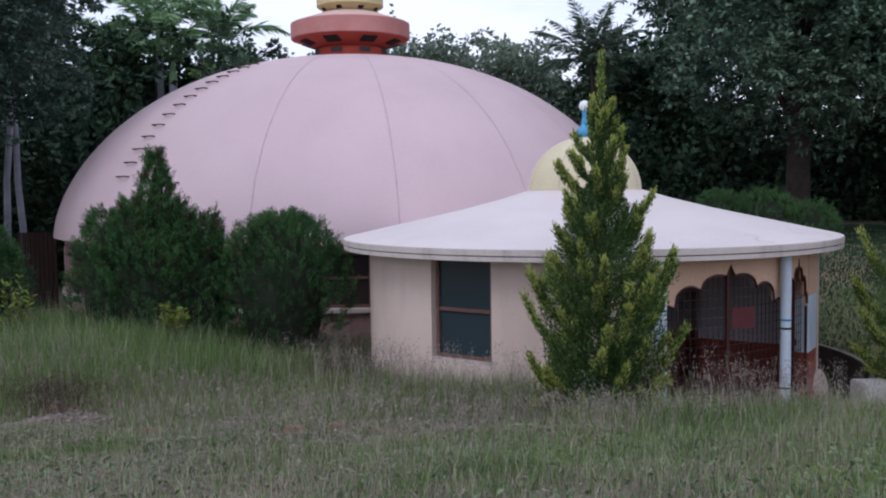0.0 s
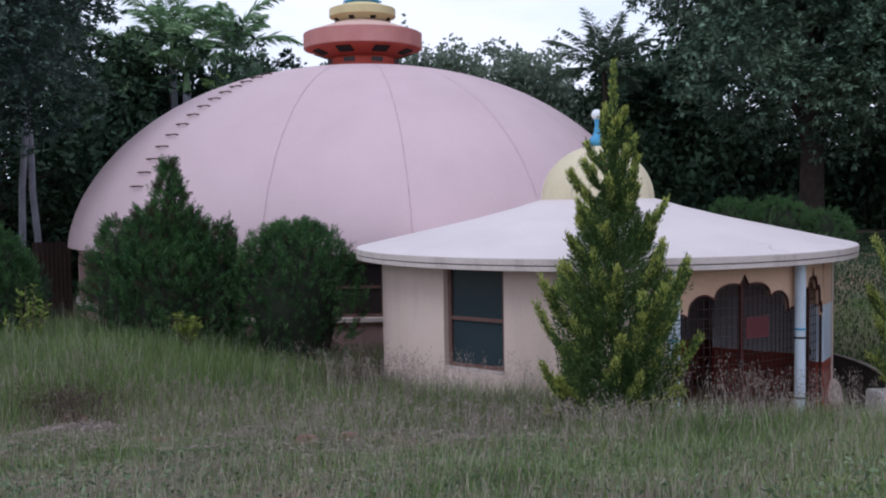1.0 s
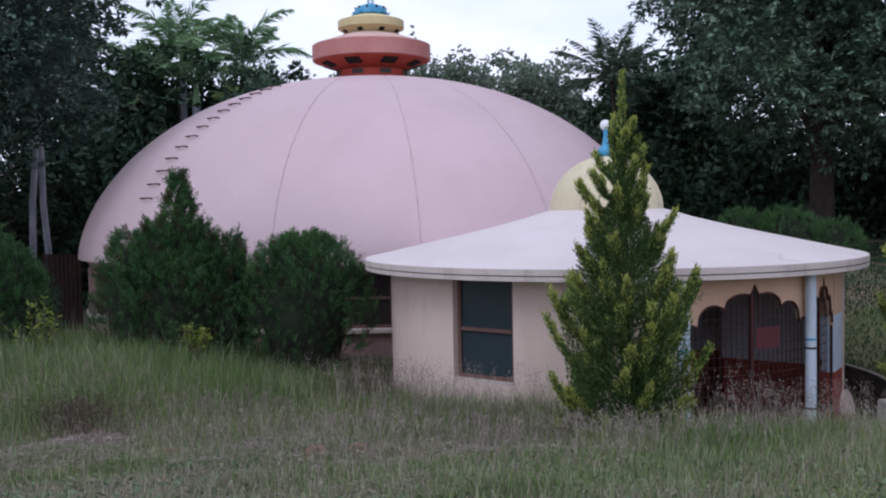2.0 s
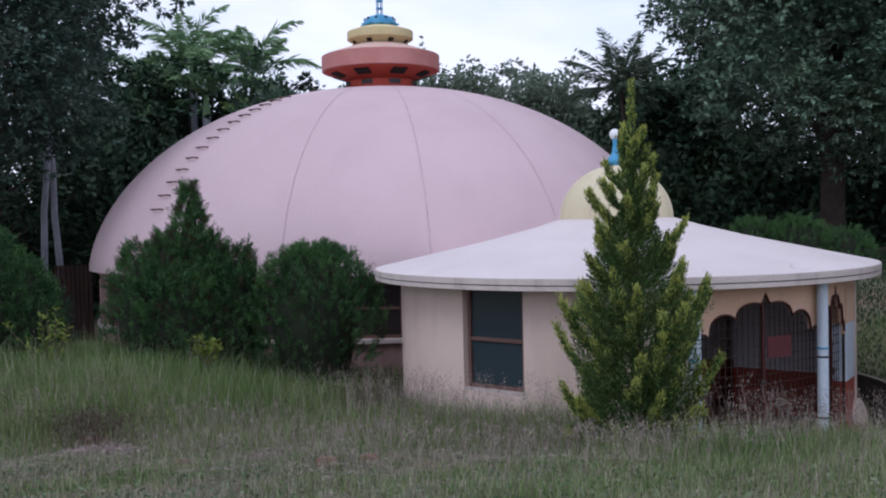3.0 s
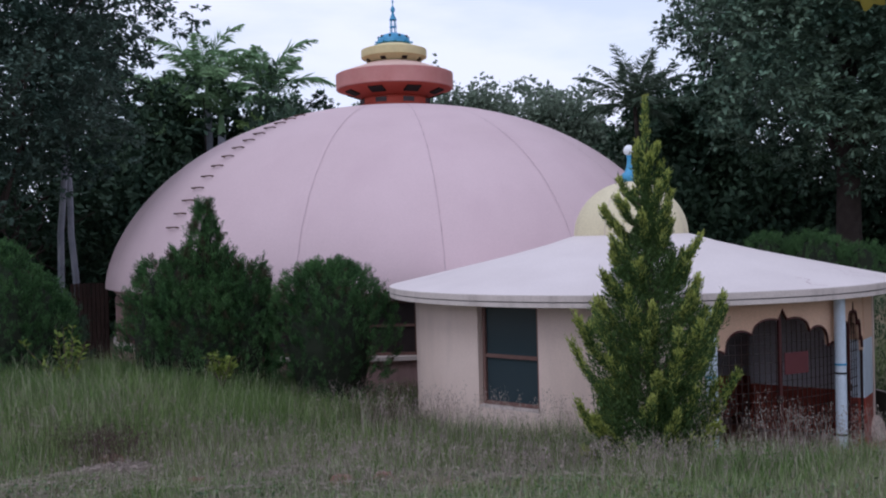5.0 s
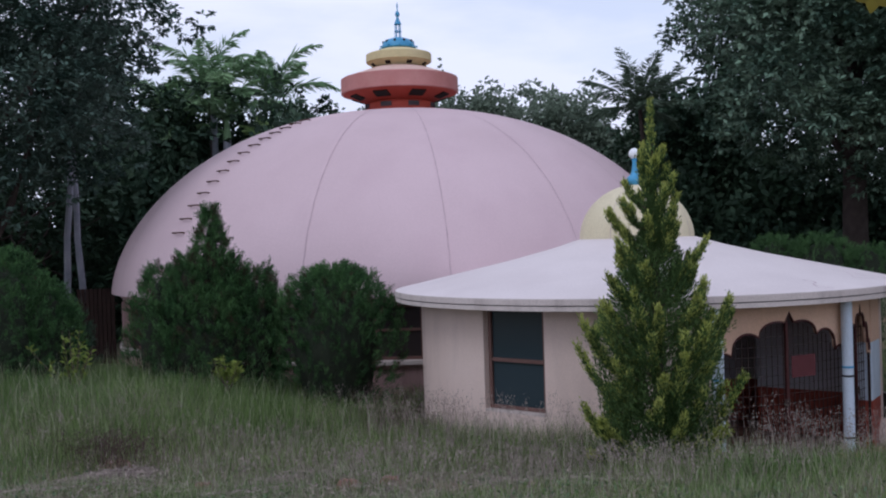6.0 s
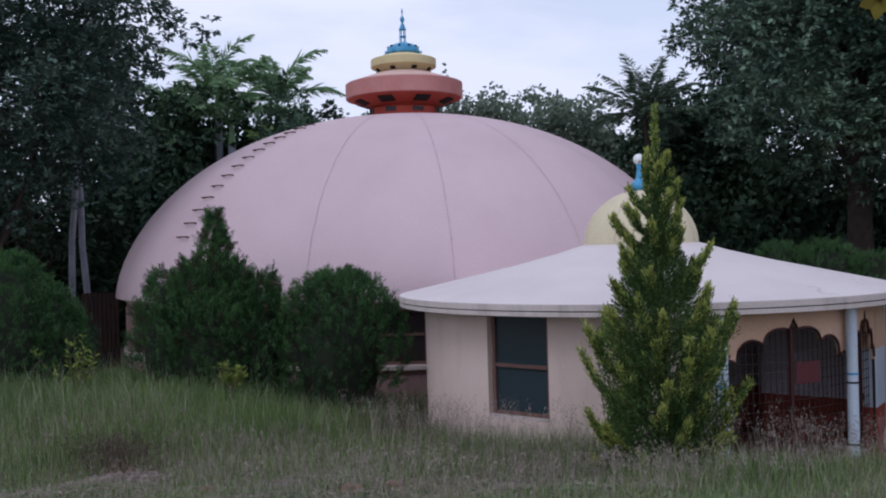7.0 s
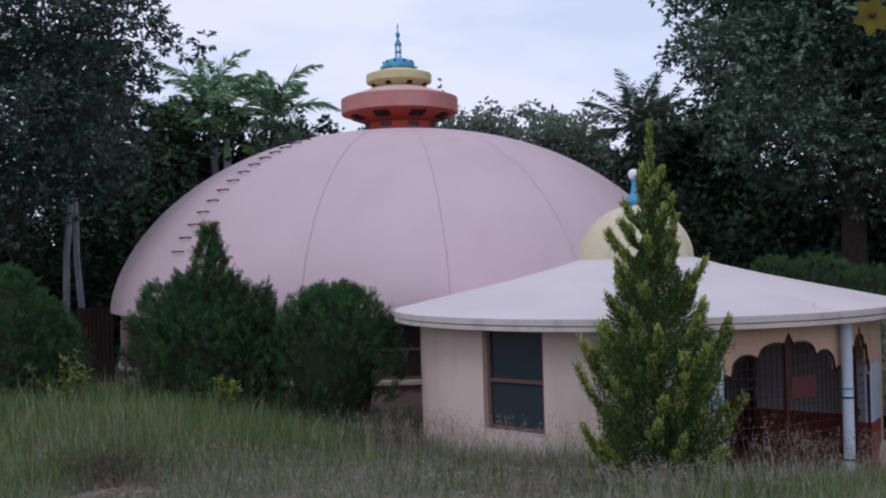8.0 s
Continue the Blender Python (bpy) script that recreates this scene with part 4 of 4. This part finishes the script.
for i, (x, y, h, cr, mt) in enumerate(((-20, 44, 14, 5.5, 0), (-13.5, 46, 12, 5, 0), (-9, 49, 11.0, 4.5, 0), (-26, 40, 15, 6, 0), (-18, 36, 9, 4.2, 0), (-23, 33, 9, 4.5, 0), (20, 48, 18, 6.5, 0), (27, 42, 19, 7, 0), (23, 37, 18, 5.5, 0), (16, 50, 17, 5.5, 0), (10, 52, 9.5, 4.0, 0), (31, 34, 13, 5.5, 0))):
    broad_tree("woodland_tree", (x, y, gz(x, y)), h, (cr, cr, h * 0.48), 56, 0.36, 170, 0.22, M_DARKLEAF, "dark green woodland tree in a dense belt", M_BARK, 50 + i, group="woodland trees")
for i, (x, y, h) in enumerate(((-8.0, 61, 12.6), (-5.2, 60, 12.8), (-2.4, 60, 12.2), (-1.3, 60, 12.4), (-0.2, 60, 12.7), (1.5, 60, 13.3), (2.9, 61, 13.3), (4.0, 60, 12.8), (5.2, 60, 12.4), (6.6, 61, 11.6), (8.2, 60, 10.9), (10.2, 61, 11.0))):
    broad_tree("far_tree", (x, y, 0), h, (1.15, 1.2, h * 0.47), 34, 0.34, 330, 0.18, M_FAR, "tall narrow haze-greyed tree far behind the dome", M_BARK, 70 + i, group="far trees", clump=(0.09, 0.14), flat=0.0)
for x, y, h, n, ln, dry, seed in ((-13.4, 47, 10.3, 11, 3.9, 0, 81), (-11.1, 48, 10.0, 10, 3.7, 0, 82), (-15.4, 49, 9.4, 11, 3.6, 1, 83), (-12.3, 45, 8.7, 10, 3.0, 0, 87)):
    palm("royal_palm", (x, y, 0), h, n, ln, M_PALM, "tall green palm rising behind the dome", seed, 0.24, 1.15, dry, shaft=True, group="green palms", spread=0.8)
palm("royal_palm", (-15.6, 46.4, 0), 9.0, 12, 3.0, M_PALM, "palm with hanging dry fronds among the trees", 84, 0.2, 1.1, 6, group="green palms")
palm("royal_palm", (-10.4, 46, 0), 8.2, 12, 2.1, M_PALMLIGHT, "lower light green palm close behind the dome", 86, 0.14, 0.9, 0, group="green palms")
palm("coconut_palm", (7.1, 44, 0), 9.2, 18, 3.1, M_PALMDARK, "dark coconut palm with drooping and dry fronds", 85, 0.13, 0.6, 0, spread=1.4, bark=M_BARK, leaflet=0.05)


def pale_trunk(at, top, label):
    t = thing("pale_tree", at, label, "tree", "pale trunks")
    bm = bmesh.new()
    limbs(bm, (0, 0, -0.3), top, 0.125, 0.085, 6, 5, 0.03)
    part("trunk", bm, M_PALEBARK, t, smooth=True)
    v, f = blob_leaves([((top[0] + dx, dy, top[2] + dz), (1.2, 1.2, 0.8)) for dx, dy, dz in ((0, 0, 0.9), (0.9, 0.4, 0.8), (-0.8, -0.3, 0.9), (0.2, 0.8, 1.4))], 300, 0.2, 0.1, seed=int(at[1] * 10))
    raw("crown", v, f, [M_DARKLEAF], t)


pale_trunk((-14.05, 31.0, 0.0), (0.55, 0, 8.6), "slim pale grey trunk before the dark wood")
pale_trunk((-13.52, 31.6, 0.0), (-0.35, 0, 8.4), "slim pale grey trunk before the dark wood")

fence = thing("board_fence", (-13.0, 31.0, 0), "old dark brown upright board fence beside the hall", "fence")
for i in range(9):
    part("board", boxed(-0.55 + 0.14 * i, -0.43 + 0.14 * i, -0.02, 0.02, 0.0, 2.46, None, 0.006), M_FENCE, fence)
part("rail", boxed(-0.58, 0.75, 0.021, 0.06, 1.9, 2.0), M_FENCE, fence)

# ---------------------------------------------------------------- grass


def grass(name, label, n, area, height, width, material, seed, lean=0.35, keep=None):
    """Bent blades rooted on the ground, thicker where the camera is near."""
    r = np.random.default_rng(seed)
    x0, x1, y0, y1 = area
    y = y0 + (y1 - y0) * r.random(n) ** 1.15
    x = (x0 + (x1 - x0) * r.random(n)) * (0.25 + 0.75 * y / y1)
    ok = (np.hypot(x - PAV[0], y - PAV[1]) > np.where((x > 6.2) & (y > 16.2), 5.4, 4.55)) & (np.hypot(x - HALL[0], y - HALL[1]) > 8.75)
    ok &= ~((x > 5.9) & (x < 8.4) & (y > 14.9) & (y < 17.3))
    if keep is not None:
        ok &= keep(x, y, r)
    x, y = x[ok], y[ok]
    n = len(x)
    h = height(x, y) * (0.55 + 0.6 * r.random(n))
    az = r.random(n) * 2 * np.pi
    d = np.stack([np.cos(az), np.sin(az), np.zeros(n)], axis=1)
    face = r.random(n) * 2 * np.pi
    s = np.stack([np.cos(face), np.sin(face), np.zeros(n)], axis=1) * (width * (0.7 + 0.6 * r.random(n)))[:, None]
    b = np.stack([x, y, ground_z(x, y) - 0.03], axis=1)
    ln = (lean * r.random(n) * h)[:, None]
    m = b + d * ln * 0.3 + np.array([0, 0, 1]) * (h * 0.55)[:, None]
    t = b + d * ln + np.array([0, 0, 1]) * (h * (1 - 0.25 * lean * r.random(n)))[:, None]
    v = np.stack([b - s * 0.5, b + s * 0.5, m + s * 0.4, m - s * 0.4, t], axis=1).reshape(-1, 3)
    k = np.arange(n)[:, None] * 5
    f = np.concatenate([k + [0, 1, 2], k + [0, 2, 3], k + [3, 2, 4]], axis=1).reshape(-1, 3)
    return tagged(raw(name, v, f, [material], None, label, kind="stuff"), category="grass")


def patch(x, y):
    return np.sin(x * 0.9 + 1.3) * np.cos(y * 0.8 - x * 0.35) + 0.5 * np.sin(x * 2.3 - y * 1.7)


def tall_h(x, y):
    y = y + 2.4 * np.clip((x - 0.3) / 2, 0, 1)
    return np.interp(y, (3, 9, 12.6, 14.2, 16, 26), (0.12, 0.17, 0.24, 0.50, 0.62, 0.5)) * (1 + 0.22 * patch(x, y)) * (1 + 0.3 * np.clip((x - 2) / 2, 0, 1) * np.clip((13.5 - y) / 3, 0, 1)) * (1 - 0.22 * np.clip((x - 2.2) / 1.2, 0, 1) * np.clip((y - 13.5) / 1.5, 0, 1)) * (1 - 0.45 * np.clip((x - 4.4) / 0.8, 0, 1) * np.clip((y - 15.5) / 1.0, 0, 1)) * (1 + 0.25 * np.clip((-x - 3.2) / 3, 0, 1) * np.clip((y - 13.5) / 2, 0, 1))


def dry_share(x, y):
    return np.clip(0.72 - 0.045 * (y - 7) - 0.085 * np.clip(x, 0, 9) - 0.02 * np.clip(x, -9, 0) - 0.25 * patch(x, y) - 0.30 * np.clip((y - 12.8) / 1.5, 0, 1), 0.05, 0.85)


grass("long_grass", "long uncut green grass with thin bending blades", 350000, (-13, 13, 3.5, 23), tall_h, 0.0062, M_GRASS, 91, 0.6,
      keep=lambda x, y, r: r.random(len(x)) > dry_share(x, y))
grass("dry_grass", "thin straw-coloured dry grass among the green", 220000, (-13, 13, 3.5, 22), lambda x, y: tall_h(x, y) * 0.9, 0.0055, M_DRY, 92, 0.6,
      keep=lambda x, y, r: r.random(len(x)) < dry_share(x, y))
grass("grass_stems", "sparse pale upright stems standing over the long grass", 15000, (-13, 13, 4.5, 22), lambda x, y: tall_h(x, y) * 1.4, 0.0055, M_STRAW, 104, 0.5)
grass("lawn_grass", "short lawn grass on the rising ground, tree shade in its green", 85000, (2, 24, 20, 40), lambda x, y: 0.12 + 0 * x, 0.030, M_LAWN, 93,
      keep=lambda x, y, r: x > 7.2)


def seed_stalks(name, label, n, spots, height, material, seed):
    """Thin tall stalks with feathery heads, gathered round some spots (x, y, spread)."""
    r = np.random.default_rng(seed)
    pick = r.integers(0, len(spots), n)
    sp = np.array(spots)[pick]
    x, y = sp[:, 0] + r.normal(size=n) * sp[:, 2], sp[:, 1] + r.normal(size=n) * sp[:, 2] * 0.5
    ok = (np.hypot(x - PAV[0], y - PAV[1]) > 4.5) & (np.hypot(x - HALL[0], y - HALL[1]) > 8.75) & (y > 5)
    x, y = x[ok], y[ok]
    n = len(x)
    h = height * (0.65 + 0.5 * r.random(n))
    b = np.stack([x, y, ground_z(x, y)], axis=1)
    az = r.random(n) * 6.283
    d = np.stack([np.cos(az) * 0.28, np.sin(az) * 0.28, np.ones(n)], axis=1)
    top = b + d * h[:, None]
    v1, f1 = cards((b + top) / 2, top - b, np.linalg.norm(top - b, axis=1), 0.006)
    m = 9
    u = r.random((n, m)) * 0.22
    c = (top[:, None, :] - (d * h[:, None])[:, None, :] * u[..., None]).reshape(-1, 3) + r.normal(size=(n * m, 3)) * 0.022
    v2, f2 = cards(c, np.repeat(d, m, axis=0) + r.normal(size=(n * m, 3)) * 0.5, 0.038, 0.009)
    v, f = np.concatenate([v1, v2]), np.concatenate([f1, f2 + len(v1)])
    return tagged(raw(name, v, f, [material], None, label, kind="stuff"), category="grass")


seed_stalks("seed_grass", "tall purple-grey seed grass stalks in the long grass", 650,
            [(-0.9, 14.3, 0.5), (-0.1, 14.0, 0.6), (0.7, 13.8, 0.6), (-2.2, 16.0, 0.7), (-1.2, 15.6, 0.6), (4.4, 13.9, 0.5), (5.6, 14.6, 0.4), (3.4, 12.4, 0.5)], 0.95, M_SEED, 94)
seed_stalks("meadow_grass", "thin pale seed heads scattered over the long grass", 1700,
            [(-6.0, 14.5, 1.6), (-3.0, 14.5, 1.6), (-0.5, 13.0, 1.6), (2.0, 11.5, 1.6), (4.5, 11.5, 1.6), (-1.0, 10.5, 2.0)], 0.48, M_SEED, 110)
seed_stalks("dead_weeds", "clump of dark dead weed stalks", 460, [(-5.55, 13.0, 0.36), (-5.05, 12.9, 0.28), (-1.6, 17.2, 0.4), (-1.3, 16.6, 0.3)], 0.55, M_DEADWEED, 95)

seed_stalks("dead_bush", "bare dark twiggy dead shrub beside the pavilion wall", 160, [(-1.75, 16.7, 0.28), (-1.55, 16.2, 0.22)], 1.0, M_DEADWEED, 101)


def litter(name, label, spots, n, size, material, seed, lift=0.03):
    """Low heaps of dead blades lying on the ground. spots: (x, y, radius, height)."""
    r = np.random.default_rng(seed)
    cs = []
    for x, y, rad, h in spots:
        k = int(n * rad)
        a, q = r.random(k) * 6.283, np.sqrt(r.random(k)) * rad
        px, py = x + q * np.cos(a), y + q * np.sin(a) * 0.8
        cs.append(np.stack([px, py, ground_z(px, py) + lift + h * (1 - (q / rad) ** 2) * r.random(k)], axis=1))
    cs = np.concatenate(cs)
    ax = unit(len(cs), r) * [1, 1, 0.25]
    v, f = cards(cs, ax, size * (0.5 + r.random(len(cs))), size * 0.09)
    return tagged(raw(name, v, f, [material], None, label, kind="stuff"), category="dry grass")


def earth_patch(x, y, rad, seed):
    """An uneven bare spot of red soil, a little above the turf."""
    r = random.Random(seed)
    bm = bmesh.new()
    mid = bm.verts.new((x, y, gz(x, y) + 0.10))
    rings = []
    for q in (0.5, 1.0):
        ring = []
        for k in range(22):
            a = 2 * math.pi * k / 22
            w = rad * q * (0.75 + 0.5 * r.random())
            px, py = x + w * math.cos(a), y + w * 0.8 * math.sin(a)
            ring.append(bm.verts.new((px, py, gz(px, py) + (0.07 + 0.04 * r.random() if q < 1 else -0.02))))
        rings.append(ring)
    for k in range(22):
        bm.faces.new((mid, rings[0][k], rings[0][(k + 1) % 22]))
        bm.faces.new((rings[0][k], rings[1][k], rings[1][(k + 1) % 22], rings[0][(k + 1) % 22]))
    ob = part("bare_soil", bm, M_EARTH, None, "bare spot of reddish earth in the turf", True)
    tagged(ob, category="soil", kind="stuff")


M_WEED = leaf_mat("weed_leaf", (0.09, 0.14, 0.07), (0.16, 0.20, 0.12), spread=0.4, scale=0.8)
M_EARTH = mat("red_earth", (0.20, 0.095, 0.08), (0.28, 0.155, 0.13), 0.95, 3, 30, 0.5)
litter("dry_grass_heap", "low heap of grey-lilac cut dry grass", [(-4.9, 12.3, 0.75, 0.22), (-2.7, 12.0, 0.5, 0.08), (-2.0, 11.8, 0.5, 0.08), (-5.6, 11.2, 0.5, 0.08)], 2600, 0.15, M_SEED, 99)
litter("leaf_litter", "scattered pale dead leaves and straw on the turf", [(-3, 7.5, 3.2, 0.05), (1.2, 7.5, 3.2, 0.05), (-4.2, 10.8, 2.4, 0.06), (0.2, 10.5, 2.2, 0.06)], 420, 0.07, M_SEED, 103, 0.07)
litter("cut_grass", "thin grey-lilac patches of cut dry grass on the turf", [(-3.4, 10.6, 1.3, 0.05), (-0.6, 11.0, 1.2, 0.05), (1.6, 10.9, 1.1, 0.05), (-4.8, 9.8, 1.2, 0.05), (-1.9, 9.8, 1.2, 0.05), (-5.0, 11.6, 0.9, 0.06), (-2.2, 11.8, 0.9, 0.06)], 420, 0.08, M_SEED, 108, 0.12)
for i, (x, y, rad) in enumerate(((-5.35, 13.3, 0.28), (-3.35, 10.9, 0.22), (-3.6, 11.6, 0.16), (-1.75, 11.2, 0.22), (-1.3, 11.6, 0.16), (0.3, 11.3, 0.2))):
    earth_patch(x, y, rad, i)


def undergrowth(name, label, n, x0, x1, y0, y1, top, size, material, seed, wave=1.0):
    """A belt of leaves from the ground up, with an uneven top."""
    r = np.random.default_rng(seed)
    x, y = x0 + (x1 - x0) * r.random(n), y0 + (y1 - y0) * r.random(n)
    hh = top * (0.88 - 0.16 * wave + wave * (0.2 * np.sin(x * 0.8 + seed) + 0.14 * np.sin(x * 2.1 + 1)) + 0.12 * r.random(n) ** (1 + 2 * np.sin(x * 3.7 + 0.9 * np.sin(x * 1.3)) ** 2))
    z = ground_z(x, y) + hh * r.random(n)
    v, f = cards(np.stack([x, y, z], axis=1), unit(n, r) + [0, 0, -0.2], size * (0.66 + 0.86 * r.random(n)), size * 0.60, fold=0.15)
    return tagged(raw(name, v, f, [material], None, label, kind="stuff"), category="undergrowth")


# The dark belts use the shade-darkened leaf to close gaps between trunks.
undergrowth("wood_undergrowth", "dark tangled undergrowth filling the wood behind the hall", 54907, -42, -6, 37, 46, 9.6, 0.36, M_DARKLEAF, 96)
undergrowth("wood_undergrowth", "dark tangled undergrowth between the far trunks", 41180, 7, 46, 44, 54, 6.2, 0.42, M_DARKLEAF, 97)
undergrowth("wood_undergrowth", "haze-greyed shrubs under the trees behind the dome", 27962, -12, 8.0, 56, 60, 12.0, 0.34, M_FAR, 98)
undergrowth("wood_undergrowth", "haze-greyed tree tops in an unbroken row behind the dome", 30504, -2.4, 5.6, 56, 58, 12.9, 0.28, M_FAR, 103, 0.22)
undergrowth("wood_undergrowth", "haze-greyed shrubs under the trees behind the dome", 15252, 5.4, 9.0, 56, 59, 10.8, 0.28, M_FAR, 105, 0.22)
undergrowth("wood_undergrowth", "haze-greyed tree tops in an unbroken row behind the dome", 20336, -14, -8.4, 56, 58, 11.9, 0.28, M_FAR, 106, 0.2)
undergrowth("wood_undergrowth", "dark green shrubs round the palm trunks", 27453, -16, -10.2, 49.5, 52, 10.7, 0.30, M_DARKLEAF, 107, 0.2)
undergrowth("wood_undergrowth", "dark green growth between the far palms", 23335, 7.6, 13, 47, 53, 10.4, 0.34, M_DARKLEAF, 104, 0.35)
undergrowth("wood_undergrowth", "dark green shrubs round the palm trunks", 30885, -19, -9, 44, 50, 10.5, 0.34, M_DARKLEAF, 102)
undergrowth("low_weeds", "low dark green broad-leaved weeds in the turf", 13000, -8, 8, 4.2, 13.5, 0.13, 0.055, M_WEED, 100)


# ---------------------------------------------------------------- flowering branch beside the camera
def flowering_sapling():
    tree = thing("flowering_sapling", (2.9, 2.6, gz(2.9, 2.6)), "slender sapling with yellow-green leaves and one yellow flower", "tree")
    bm = bmesh.new()
    base = Vector((2.9, 2.6, gz(2.9, 2.6)))
    bloom = Vector((1.165, 3.0, 4.445)) - base
    tube(bm, [(0, 0, -0.2), (0.05, 0.0, 1.2), (-0.1, 0.1, 2.4), (-0.7, 0.2, 2.75), (-1.3, 0.35, 2.62), tuple(bloom + Vector((0.02, 0.02, 0.03)))], [0.03, 0.026, 0.02, 0.013, 0.008, 0.005], 8)
    part("trunk", bm, M_TWIG, tree, smooth=True)
    fl = bmesh.new()
    for k in range(6):
        a = 2 * math.pi * k / 6 + 0.3
        rows = []
        for i in range(6):
            s = i / 5
            w = 0.021 * math.sin(math.pi * (0.1 + 0.86 * s))
            c = Vector((math.cos(a) * 0.062 * s, -0.02 * s + 0.014 * s * s, math.sin(a) * 0.062 * s))
            side = Vector((-math.sin(a), 0, math.cos(a)))
            rows.append((fl.verts.new(c + side * w), fl.verts.new(c - side * w)))
        for p, q in zip(rows, rows[1:]):
            fl.faces.new((p[0], p[1], q[1], q[0]))
    flower = part("flower", fl, M_PETAL, tree, "open yellow flower with a reddish middle")
    flower.location = bloom
    ey = part("flower_middle", revolve([(0, -0.006), (0.008, -0.004), (0.011, 0.004), (0, 0.008)], 14, closed=False), M_PLAQUE, flower)
    ey.location = (0, -0.012, 0)
    r = np.random.default_rng(5)
    cs = np.array(bloom) + np.array([[0.045, 0.02, 0.055], [-0.05, 0.03, 0.04], [0.09, 0.0, 0.02], [0.07, 0.03, 0.06], [0.3, 0, 0.18], [0.45, 0, 0.22]])
    v, f = cards(cs, r.normal(size=(6, 3)) * [1, 0.4, 0.8], 0.12, 0.045, fold=0.2)
    raw("foliage", v, f, [M_HEDGE], tree)


M_PETAL = leaf_mat("flower_petal", (0.11, 0.09, 0.01), (0.14, 0.115, 0.015), spread=0.15)
flowering_sapling()
